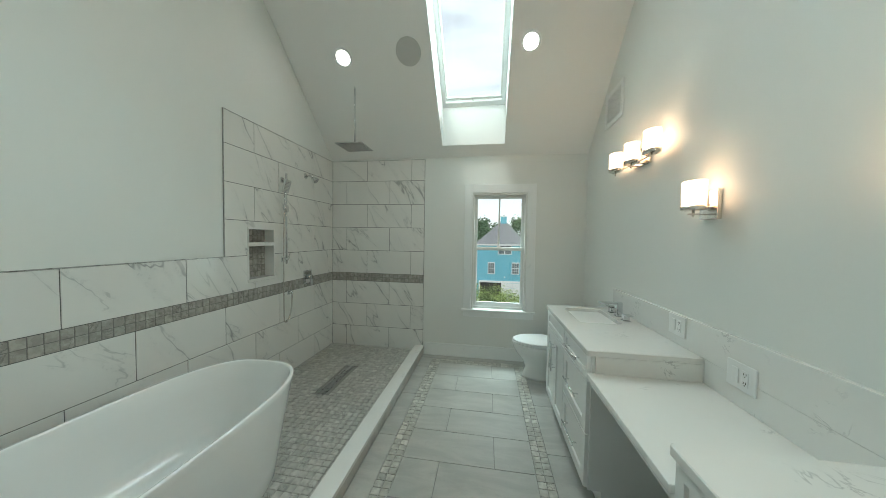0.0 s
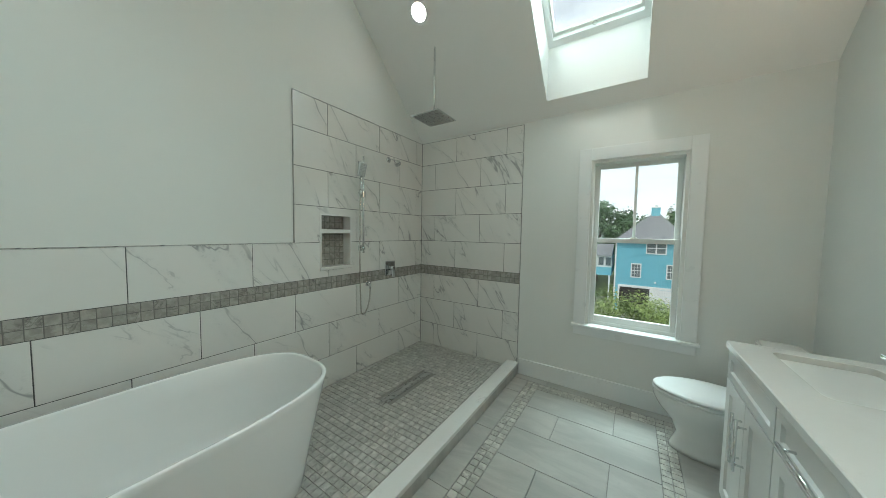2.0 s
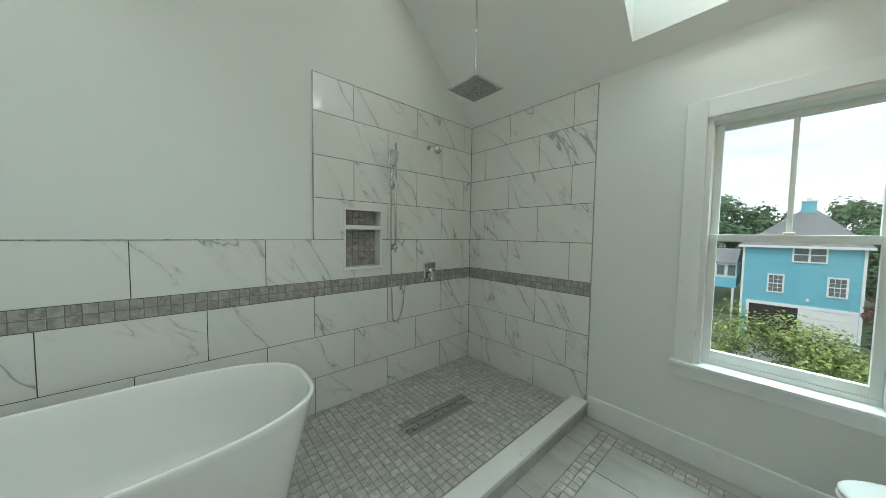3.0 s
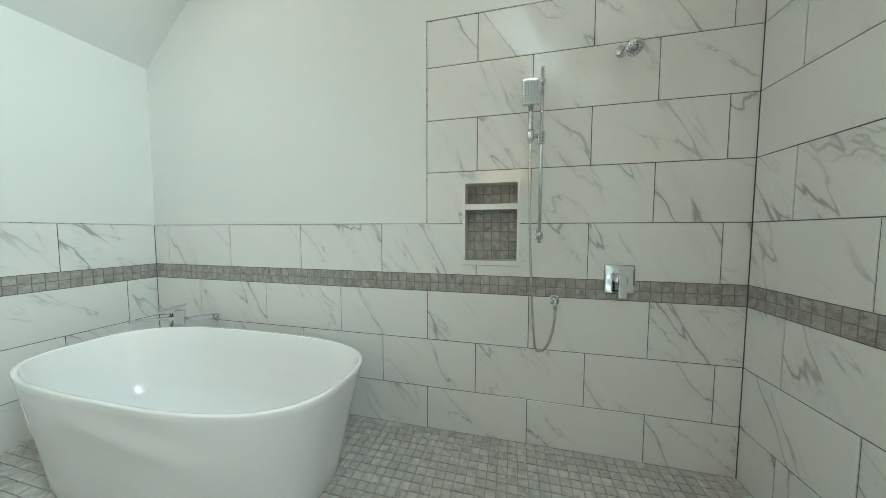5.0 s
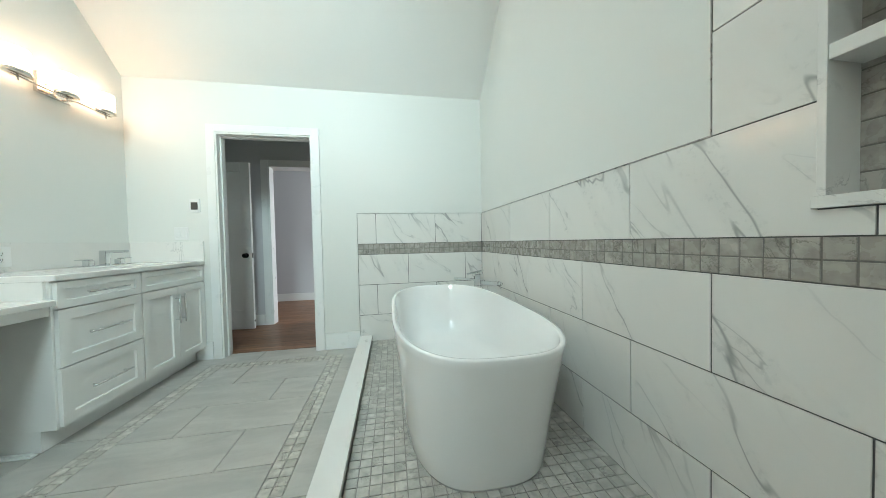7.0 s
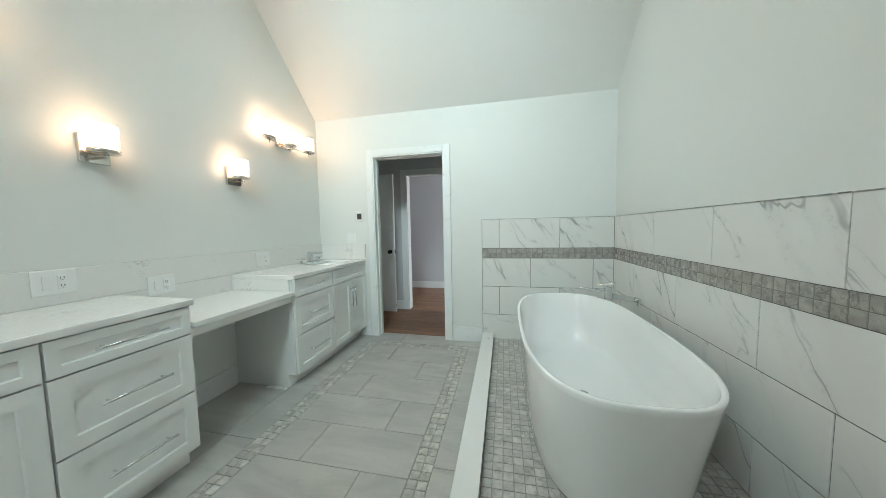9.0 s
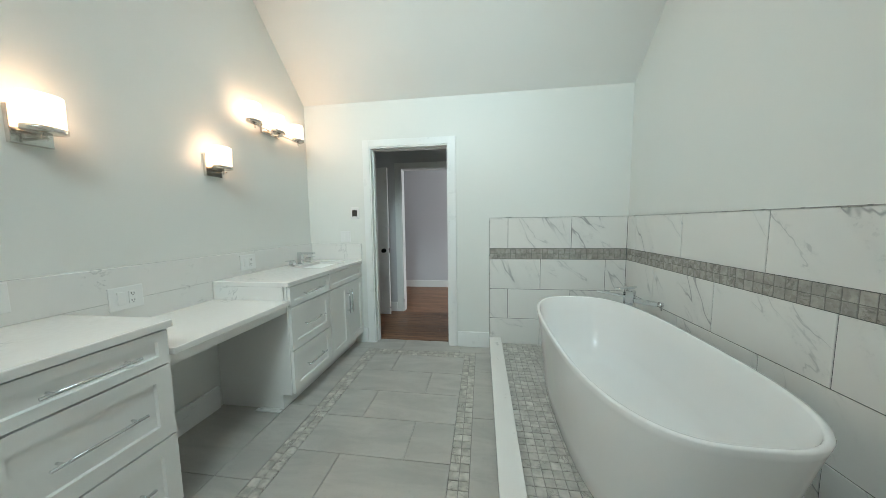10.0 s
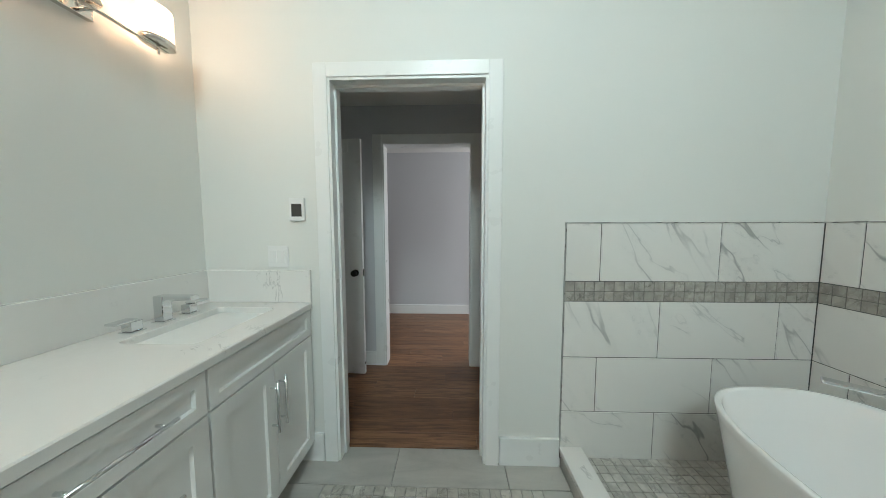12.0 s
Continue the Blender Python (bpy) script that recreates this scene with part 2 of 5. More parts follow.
def box(bm, x0, x1, y0, y1, z0, z1, bevel=0.0, seg=2):
    a = bmesh.ops.create_cube(bm, size=1.0)["verts"]
    bmesh.ops.transform(bm, verts=a, matrix=Matrix.Translation(((x0 + x1) / 2, (y0 + y1) / 2, (z0 + z1) / 2)) @ Matrix.Diagonal((abs(x1 - x0), abs(y1 - y0), abs(z1 - z0), 1)))
    if bevel:
        edges = {e for v in a for e in v.link_edges}
        bmesh.ops.bevel(bm, geom=list(edges), offset=bevel, segments=seg, affect="EDGES", profile=0.5)
    return bm


def boxes(*rows, bevel=0.0):
    bm = bmesh.new()
    for r in rows:
        b2 = bmesh.new()
        box(b2, *r, bevel)
        me = bpy.data.meshes.new("tmp")
        b2.to_mesh(me)
        b2.free()
        bm.from_mesh(me)
        bpy.data.meshes.remove(me)
    return bm


def cyl(bm, a, b, r0, r1=None, n=20, caps=True):
    a, b = Vector(a), Vector(b)
    d = b - a
    m = Matrix.Translation((a + b) / 2) @ d.to_track_quat("Z", "Y").to_matrix().to_4x4()
    bmesh.ops.create_cone(bm, cap_ends=caps, segments=n, radius1=r0, radius2=r0 if r1 is None else r1, depth=d.length, matrix=m)
    return bm


def tube(points, r, n=10, rib=0.0):
    """A round pipe along points; rib swells every second ring."""
    bm = bmesh.new()
    pts = [Vector(p) for p in points]
    rings = []
    side = None
    for i, p in enumerate(pts):
        t = (pts[min(i + 1, len(pts) - 1)] - pts[max(i - 1, 0)]).normalized()
        if side is None:
            side = t.orthogonal().normalized()
        side = (side - t * side.dot(t)).normalized()
        up = t.cross(side)
        rings.append([bm.verts.new(p + (side * math.cos(k * math.tau / n) + up * math.sin(k * math.tau / n)) * (r + rib * (i % 2))) for k in range(n)])
    for a, b in zip(rings, rings[1:]):
        for k in range(n):
            bm.faces.new((a[k], a[(k + 1) % n], b[(k + 1) % n], b[k]))
    bm.faces.new(rings[0][::-1])
    bm.faces.new(rings[-1])
    return bm


def loft(rings, cap_first=True, cap_last=True):
    """Skin over closed rings of equal length."""
    bm = bmesh.new()
    vs = [[bm.verts.new(p) for p in r] for r in rings]
    n = len(vs[0])
    for a, b in zip(vs, vs[1:]):
        for k in range(n):
            bm.faces.new((a[k], a[(k + 1) % n], b[(k + 1) % n], b[k]))
    if cap_first:
        bm.faces.new(vs[0][::-1])
    if cap_last:
        bm.faces.new(vs[-1])
    return bm


def oval(cx, cy, z, a, b, power=2.0, n=48):
    out = []
    for k in range(n):
        t = k * math.tau / n
        c, s = math.cos(t), math.sin(t)
        out.append((cx + a * math.copysign(abs(c) ** (2 / power), c), cy + b * math.copysign(abs(s) ** (2 / power), s), z))
    return out


def vault(y):
    return SPRING + SLOPE * (min(y, 2 * RIDGE - y) - YB)


# ---- large structure ----
def structure(name, bm, mat, label, category):
    return tagged(part(name, bm, mat), label, category, kind="structure")


NICHE = (2.356, 2.670, 1.142, 1.606)  # y, y, z, z of the opening
wall_left = structure("wall_left", boxes(
    (XL - 0.15, XL, YB - 0.15, NICHE[0], -0.1, 4.6), (XL - 0.15, XL, NICHE[1], YW + 0.15, -0.1, 4.6),
    (XL - 0.15, XL, NICHE[0], NICHE[1], -0.1, NICHE[2]), (XL - 0.15, XL, NICHE[0], NICHE[1], NICHE[3], 4.6),
    (XL - 0.15, XL - 0.10, NICHE[0], NICHE[1], NICHE[2], NICHE[3])), WALL, "white painted gable wall with marble tiled wainscot", "wall")
wall_right = structure("wall_right", boxes((XR, XR + 0.12, YB - 0.15, YW + 0.15, -0.1, 4.6)), WALL, "white painted gable wall behind the vanities", "wall")
WIN = (0.123, 0.815, 0.64, 2.133)  # x, x, z, z of the opening
wall_window = structure("wall_window", boxes(
    (XL, WIN[0], YW, YW + 0.16, -0.1, SPRING + 0.12), (WIN[1], XR, YW, YW + 0.16, -0.1, SPRING + 0.12),
    (WIN[0], WIN[1], YW, YW + 0.16, -0.1, WIN[2]), (WIN[0], WIN[1], YW, YW + 0.16, WIN[3], SPRING + 0.12)), WALL, "white painted low wall with the window", "wall")
DOOR = (-0.073, 0.776, 2.126)
wall_door = structure("wall_door", boxes(
    (XL, DOOR[0], YB - 0.115, YB, -0.1, SPRING + 0.1), (DOOR[1], XR, YB - 0.115, YB, -0.1, SPRING + 0.1),
    (DOOR[0], DOOR[1], YB - 0.115, YB, DOOR[2], SPRING + 0.1)), WALL, "white painted low wall with the doorway", "wall")

SKY = (-0.257, 0.505, 2.40, 3.665)  # x, x, y, y of the skylight's shaft


def slope_slab(bm, x0, x1, y0, y1, thick=0.46):
    vs = [bm.verts.new((x, y, vault(y) + dz)) for dz in (0, thick) for x, y in ((x0, y0), (x1, y0), (x1, y1), (x0, y1))]
    for f in ((3, 2, 1, 0), (4, 5, 6, 7), (0, 1, 5, 4), (1, 2, 6, 5), (2, 3, 7, 6), (3, 0, 4, 7)):
        bm.faces.new([vs[i] for i in f])


bm = bmesh.new()
slope_slab(bm, XL, XR, YB, RIDGE)
slope_slab(bm, XL, SKY[0], RIDGE, YW)
slope_slab(bm, SKY[1], XR, RIDGE, YW)
slope_slab(bm, SKY[0], SKY[1], RIDGE, SKY[2])
slope_slab(bm, SKY[0], SKY[1], SKY[3], YW)
bmesh.ops.recalc_face_normals(bm, faces=bm.faces)
ceiling = structure("ceiling", bm, CEIL, "white painted vaulted ceiling sloping to both sides", "ceiling")

floor = structure("floor", boxes((-0.605, XR, YB - 0.10, YW, -0.1, -0.006), (XL, -0.605, YB, YW, -0.1, 0.050)), GROUT_F, "grey porcelain tile floor with mosaic border", "floor")
curb = structure("shower_curb", boxes((-0.605, -0.482, YB + 0.002, YW - 0.002, 0.082, 0.116), bevel=0.004), QUARTZ, "white quartz capped curb along the shower", "shower curb")
part("curb_face", boxes((-0.598, -0.492, YB + 0.002, YW - 0.002, -0.005, 0.083)), PORCELAIN, curb, "grey porcelain tile face")

# ---- baseboards ----
def baseboard(name, rows):
    return structure(name, boxes(*rows, bevel=0.004), TRIM, "white painted tall baseboard", "baseboard")


baseboard("baseboard_window", [(-0.48, XR - 0.02, YW - 0.018, YW + 0.001, 0.0, 0.165)])
baseboard("baseboard_right", [(XR - 0.018, XR + 0.001, 2.93, YW - 0.02, 0.0, 0.165), (XR - 0.018, XR + 0.001, 1.06, 1.76, 0.0, 0.165)])
baseboard("baseboard_door", [(-0.48, -0.148, YB - 0.001, YB + 0.018, 0.0, 0.165), (0.851, 0.99, YB - 0.001, YB + 0.018, 0.0, 0.165)])

# ---- doorway ----
door_1 = structure("door_1", boxes(
    (DOOR[0] - 0.069, DOOR[0] + 0.004, YB - 0.001, YB + 0.02, 0.0, DOOR[2] + 0.068), (DOOR[1] - 0.004, DOOR[1] + 0.069, YB - 0.001, YB + 0.02, 0.0, DOOR[2] + 0.068),
    (DOOR[0] + 0.004, DOOR[1] - 0.004, YB - 0.001, YB + 0.02, DOOR[2] - 0.004, DOOR[2] + 0.068), bevel=0.003), TRIM, "white painted cased doorway without a leaf", "doorway")
part("jamb", boxes((DOOR[0], DOOR[0] + 0.018, YB - 0.13, YB + 0.012, 0, DOOR[2]), (DOOR[1] - 0.018, DOOR[1], YB - 0.13, YB + 0.012, 0, DOOR[2]),
                   (DOOR[0] + 0.018, DOOR[1] - 0.018, YB - 0.13, YB + 0.012, DOOR[2] - 0.018, DOOR[2])), TRIM, door_1)
part("stop", boxes((DOOR[0] + 0.016, DOOR[0] + 0.030, YB - 0.09, YB - 0.045, 0, DOOR[2] - 0.018), (DOOR[1] - 0.030, DOOR[1] - 0.016, YB - 0.09, YB - 0.045, 0, DOOR[2] - 0.018),
                   (DOOR[0] + 0.03, DOOR[1] - 0.03, YB - 0.09, YB - 0.045, DOOR[2] - 0.032, DOOR[2] - 0.016)), TRIM, door_1)

# ---- hall and the room behind it ----
HY, RY = -1.325, -3.0
structure("wall_hall", boxes((-2.5, -0.065, HY - 0.115, HY, 0, 2.45), (0.77, 2.5, HY - 0.115, HY, 0, 2.45), (-0.065, 0.77, HY - 0.115, HY, 2.12, 2.45)), HALL, "pale grey hall wall with a cased opening", "wall")
structure("wall_hall_end", boxes((1.75, 1.85, HY, YB - 0.115, 0, 2.45), (-2.0, -1.9, HY, YB - 0.115, 0, 2.45)), HALL, "pale grey end walls of the hall", "wall")
# the opening in the -x wall is unseen, added to let light in
structure("wall_bedroom", boxes((-2.5, 2.5, RY - 0.1, RY, 0, 2.5), (2.5, 2.6, RY, HY - 0.115, 0, 2.5),
          (-2.6, -2.5, RY, HY - 0.115, 0, 0.8), (-2.6, -2.5, RY, HY - 0.115, 2.2, 2.5), (-2.6, -2.5, RY, RY + 0.25, 0.8, 2.2), (-2.6, -2.5, -1.72, HY - 0.115, 0.8, 2.2)), HALL, "pale grey far room walls with an unseen opening added for light", "wall")
structure("ceiling_hall", boxes((-2.6, 2.6, RY - 0.1, YB - 0.115, 2.45, 2.6)), CEIL, "white flat hall ceiling", "ceiling")
floor_hall = structure("floor_hall", boxes((-2.6, 2.6, RY, YB - 0.105, -0.1, -0.008)), DARK, "brown oak plank floor of the hall", "floor")
baseboard("baseboard_hall", [(-2.5, 2.5, RY - 0.001, RY + 0.016, 0, 0.14), (-1.9, -0.152, HY - 0.001, HY + 0.016, 0, 0.14), (0.857, 1.75, HY - 0.001, HY + 0.016, 0, 0.14)])
door_2 = structure("door_2", boxes((-0.150, -0.060, HY - 0.001, HY + 0.018, 0, 2.19), (0.765, 0.855, HY - 0.001, HY + 0.018, 0, 2.19), (-0.060, 0.765, HY - 0.001, HY + 0.018, 2.11, 2.19), bevel=0.003), TRIM, "white painted cased opening across the hall", "doorway")
part("jamb", boxes((-0.065, -0.047, HY - 0.125, HY + 0.012, 0, 2.12), (0.752, 0.77, HY - 0.125, HY + 0.012, 0, 2.12), (-0.047, 0.752, HY - 0.125, HY + 0.012, 2.102, 2.12)), TRIM, door_2)

# an open hall door, edge on to its cased opening
leaf = group_of("panel_door", "white painted panelled door standing open in the hall", "door", (0.909, -1.14, 0), -4)
bm = boxes((0, 0.11, -0.018, 0.018, 0.012, 2.10), (0.64, 0.75, -0.018, 0.018, 0.012, 2.10), (0.11, 0.64, -0.018, 0.018, 0.012, 0.25), (0.11, 0.64, -0.018, 0.018, 1.99, 2.10), (0.11, 0.64, -0.018, 0.018, 0.86, 1.0), bevel=0.002)
part("door_leaf", bm, TRIM, leaf)
part("door_panel", boxes((0.108, 0.642, -0.008, 0.008, 0.248, 0.862)), TRIM, leaf)
part("door_panel", boxes((0.108, 0.642, -0.008, 0.008, 0.998, 1.992)), TRIM, leaf)
bm = bmesh.new()
cyl(bm, (0.065, 0.016, 0.94), (0.065, 0.024, 0.94), 0.030)
cyl(bm, (0.065, 0.022, 0.94), (0.065, 0.052, 0.94), 0.011)
bmesh.ops.create_uvsphere(bm, u_segments=20, v_segments=12, radius=0.028, matrix=Matrix.Translation((0.065, 0.062, 0.94)) @ Matrix.Diagonal((1, 0.7, 1, 1)))
part("door_knob", bm, BLACK, leaf, "black round knob", True)
part("latch", boxes((-0.002, 0.004, -0.012, 0.012, 0.91, 0.97)), BLACK, leaf, "black latch plate")
part("hinge", boxes((-0.001, 0.003, -0.012, 0.012, 0.10, 0.12)), BLACK, leaf)

# ---- window ----
window_1 = structure("window_1", boxes(
    (WIN[0] - 0.093, WIN[0] + 0.006, YW - 0.022, YW + 0.001, 0.64, 2.233), (WIN[1] - 0.006, WIN[1] + 0.093, YW - 0.022, YW + 0.001, 0.64, 2.233),
    (WIN[0] + 0.006, WIN[1] - 0.006, YW - 0.022, YW + 0.001, WIN[3] - 0.006, 2.233), bevel=0.003), TRIM, "white double-hung window with a wide flat casing", "window")
part("window_sill", boxes((0.012, 0.926, YW - 0.05, YW + 0.06, 0.617, 0.642), bevel=0.005), TRIM, window_1)
part("apron", boxes((0.03, 0.908, YW - 0.02, YW + 0.001, 0.540, 0.617), bevel=0.003), TRIM, window_1)
wx0, wx1, wz0, wz1 = WIN
part("window_frame", boxes((wx0, wx0 + 0.03, YW - 0.002, YW + 0.15, wz0, wz1), (wx1 - 0.03, wx1, YW - 0.002, YW + 0.15, wz0, wz1), (wx0 + 0.03, wx1 - 0.03, YW - 0.002, YW + 0.15, wz1 - 0.03, wz1),
                           (wx0 + 0.03, wx1 - 0.03, YW + 0.06, YW + 0.15, wz0, wz0 + 0.03)), VINYL, window_1)


def sash(name, z0, z1, y, rail_lo, rail_hi):
    a, b = wx0 + 0.03, wx1 - 0.03
    s = part(name, boxes((a, a + 0.038, y, y + 0.032, z0, z1), (b - 0.038, b, y, y + 0.032, z0, z1), (a + 0.038, b - 0.038, y, y + 0.032, z0, z0 + rail_lo), (a + 0.038, b - 0.038, y, y + 0.032, z1 - rail_hi, z1), bevel=0.003), VINYL, window_1)
    g = part("pane", boxes((a + 0.036, b - 0.036, y + 0.013, y + 0.019, z0 + rail_lo - 0.004, z1 - rail_hi + 0.004)), GLASS, s)
    g.visible_shadow = False
    return s


zm = 1.418
lower_sash = sash("lower_sash", wz0 + 0.03, zm + 0.022, YW + 0.065, 0.055, 0.042)
upper_sash = sash("upper_sash", zm - 0.02, wz1 - 0.03, YW + 0.105, 0.042, 0.036)
part("muntin", boxes((0.458, 0.480, YW + 0.108, YW + 0.132, zm + 0.02, wz1 - 0.06), bevel=0.003), VINYL, upper_sash)
part("sash_lock", boxes((0.446, 0.492, YW + 0.07, YW + 0.10, zm + 0.022, zm + 0.036), bevel=0.004), VINYL, window_1)

# ---- skylight ----
skylight = tagged(group_of("window_2", "white framed skylight high in the sloping ceiling", "skylight"), kind="structure")


def slope_box(x0, x1, y0, y1, lift0, lift1):
    bm = bmesh.new()
    vs = [bm.verts.new((x, y, vault(y) + dz)) for dz in (lift0, lift1) for x, y in ((x0, y0), (x1, y0), (x1, y1), (x0, y1))]
    for f in ((3, 2, 1, 0), (4, 5, 6, 7), (0, 1, 5, 4), (1, 2, 6, 5), (2, 3, 7, 6), (3, 0, 4, 7)):
        bm.faces.new([vs[i] for i in f])
    bmesh.ops.recalc_face_normals(bm, faces=bm.faces)
    return bm


for n, row in (("side_rail", (SKY[0], SKY[0] + 0.045, SKY[2], SKY[3])), ("side_rail", (SKY[1] - 0.045, SKY[1], SKY[2], SKY[3])), ("bottom_rail", (SKY[0] + 0.045, SKY[1] - 0.045, SKY[3] - 0.04, SKY[3])), ("top_rail", (SKY[0] + 0.045, SKY[1] - 0.045, SKY[2], SKY[2] + 0.04))):
    part(n, slope_box(*row, 0.46, 0.515), TRIM, skylight)
    x0, x1, y0, y1 = row
    inner = (x0 + 0.02 * (n == "side_rail" and x0 > 0) * -1, x1 + 0.02 * (n == "side_rail" and x0 < 0), y0 - 0.018 * (n == "bottom_rail"), y1 + 0.018 * (n == "top_rail"))
    part("sash_" + n, slope_box(*inner, 0.488, 0.508), VINYL, skylight)
pane = part("pane", slope_box(SKY[0] + 0.04, SKY[1] - 0.04, SKY[2] + 0.03, SKY[3] - 0.03, 0.495, 0.502), GLASS, skylight)
pane.visible_shadow = False
hook = [(0.124 + 0.016 * math.cos(a), SKY[3] - 0.055, vault(SKY[3] - 0.055) + 0.47 + 0.016 * math.sin(a)) for a in [k * math.tau / 14 for k in range(13)]]
part("crank_eye", tube(hook, 0.003, 6), STEEL, skylight)


# ---- vanities ----
def shaker(y0, y1, z0, z1, rail=0.055):
    """A framed front with a sunk panel, facing -x, its back at x = 0."""
    bm = bmesh.new()
    box(bm, -0.02, 0, y0, y1, z0, z1)
    face = min(bm.faces, key=lambda f: f.calc_center_median().x)
    bmesh.ops.inset_region(bm, faces=[face], thickness=rail, use_even_offset=True)
    bmesh.ops.inset_region(bm, faces=[face], thickness=0.004, use_even_offset=True)
    bmesh.ops.translate(bm, verts=face.verts, vec=(0.011, 0, 0))
    bmesh.ops.recalc_face_normals(bm, faces=bm.faces)
    return bm


def bar_pull(a, b, out=0.032):
    bm = bmesh.new()
    a, b = Vector(a), Vector(b)
    d = (b - a).normalized()
    o = Vector((-out, 0, 0))
    cyl(bm, a + o, b + o, 0.006, n=14)
    for p in (a + d * 0.03, b - d * 0.03):
        cyl(bm, p, p + o, 0.0045, n=10)
    return bm


FACE = 0.925


def vanity(y0, y1, ys, drawers_low, face):
    """A cabinet against the right wall; ys parts the drawers from the doors."""
    v = group_of("vanity_cabinet", "white shaker vanity cabinet with chrome bar pulls", "cabinet", (face, 0, 0), group="vanity cabinets")
    depth = XR - 0.001 - face
    part("body", boxes((0.001, depth, y0, y1, 0.115, 0.900), bevel=0.002), CAB, v)
    part("toe_kick", boxes((0.075, depth, y0 + 0.004, y1 - 0.004, 0.004, 0.116)), CAB, v)
    if drawers_low:
        d0, d1, c0, c1 = y0 + 0.012, ys - 0.005, ys + 0.005, y1 - 0.012
    else:
        d0, d1, c0, c1 = ys + 0.005, y1 - 0.012, y0 + 0.012, ys - 0.005
    ym = (d0 + d1) / 2
    for z0, z1, rail in ((0.750, 0.890, 0.038), (0.438, 0.742, 0.058), (0.124, 0.430, 0.058)):
        f = part("drawer_front", shaker(d0, d1, z0, z1, rail), CAB, v)
        zc = (z0 + z1) / 2
        part("handle", bar_pull((-0.02, ym - 0.128, zc), (-0.02, ym + 0.128, zc)), CHROME, f, "chrome bar pull", True)
    part("false_front", shaker(c0, c1, 0.750, 0.890, 0.038), CAB, v)
    cm = (c0 + c1) / 2
    for a, b, hy in ((c0, cm - 0.002, cm - 0.03), (cm + 0.002, c1, cm + 0.03)):
        f = part("door", shaker(a, b, 0.124, 0.742, 0.058), CAB, v)
        part("handle", bar_pull((-0.02, hy, 0.45), (-0.02, hy, 0.68)), CHROME, f, "chrome bar pull", True)
    return v


V2, V3 = (YB + 0.003, 1.035), (1.79, 2.90)
vanity(V2[0], V2[1], 0.51, False, FACE)
vanity(V3[0], V3[1], 2.30, True, FACE)


def round_rect(cx, cy, a, b, r, z, k=6):
    pts = []
    for i, (sx_, sy_) in enumerate(((1, 1), (-1, 1), (-1, -1), (1, -1))):
        for j in range(k + 1):
            t = (i + j / k) * math.pi / 2
            pts.append((cx + sx_ * (a - r) + r * math.cos(t), cy + sy_ * (b - r) + r * math.sin(t), z))
    return pts


def counter(y0, y1, sy_, x0):
    x1 = XR - 0.002
    cx, cy, a, b = (x0 + x1) / 2, (y0 + y1) / 2, (x1 - x0) / 2, (y1 - y0) / 2
    hole = (1.185, sy_, 0.150, 0.235)
    bm = loft([round_rect(*hole, 0.03, 0.8980), round_rect(cx, cy, a, b, 0.012, 0.8980), round_rect(cx, cy, a, b, 0.012, 0.9260), round_rect(cx, cy, a - 0.004, b - 0.004, 0.012, 0.9300),
               round_rect(hole[0], hole[1], hole[2] + 0.003, hole[3] + 0.003, 0.032, 0.9300), round_rect(*hole, 0.03, 0.9270), round_rect(*hole, 0.03, 0.8980)], False, False)
    bmesh.ops.recalc_face_normals(bm, faces=bm.faces)
    c = part("vanity_counter", bm, QUARTZ)
    tagged(c, "white quartz counter with faint grey veins over the vanity", "countertop", "vanity counters")
    s = loft([round_rect(hole[0], hole[1], hole[2] + 0.012, hole[3] + 0.012, 0.04, 0.8970), round_rect(hole[0], hole[1], hole[2] + 0.004, hole[3] + 0.004, 0.035, 0.8970), round_rect(hole[0], hole[1], hole[2] - 0.004, hole[3] - 0.004, 0.035, 0.8400), round_rect(hole[0], hole[1], hole[2] - 0.018, hole[3] - 0.018, 0.04, 0.7750),
              round_rect(hole[0], hole[1], hole[2] - 0.05, hole[3] - 0.05, 0.04, 0.7620), round_rect(hole[0], hole[1], 0.02, 0.02, 0.018, 0.7580)], False, True)
    sink = part("sink", s, CERAMIC, None, smooth=True)
    tagged(sink, "white ceramic undermount rectangular sink below the counter", "sink", "sinks")
    d = bmesh.new()
    cyl(d, (hole[0], hole[1], 0.7560), (hole[0], hole[1], 0.7630), 0.022)
    part("drain", d, CHROME, sink, "chrome drain")


counter(V2[0], V2[1] + 0.01, 0.168, 0.895)
counter(V3[0] - 0.01, V3[1] + 0.012, 2.60, 0.895)

desk = tagged(part("makeup_desk", boxes((0.897, XR - 0.002, V2[1] + 0.003, V3[0] - 0.003, 0.7700, 0.8020), bevel=0.004), QUARTZ), "white quartz make-up desk top between the vanities", "desk")
part("apron", boxes((0.930, 0.950, V2[1] + 0.003, V3[0] - 0.003, 0.7180, 0.7700)), CAB, desk, "white painted rail")
part("side_splash", boxes((0.94, XR - 0.022, V2[1] + 0.0005, V2[1] + 0.014, 0.8030, 0.8970)), QUARTZ, desk)
part("side_splash", boxes((0.94, XR - 0.022, V3[0] - 0.014, V3[0] - 0.0005, 0.8030, 0.8970)), QUARTZ, desk)
splash = tagged(part("backsplash", boxes((XR - 0.021, XR - 0.001, V2[0], V3[1] + 0.01, 0.9310, 1.1100), bevel=0.002), QUARTZ), "white quartz backsplash along the painted wall", "backsplash")
part("desk_splash", boxes((XR - 0.021, XR - 0.001, V2[1] + 0.0155, V3[0] - 0.0155, 0.8030, 0.93)), QUARTZ, splash)
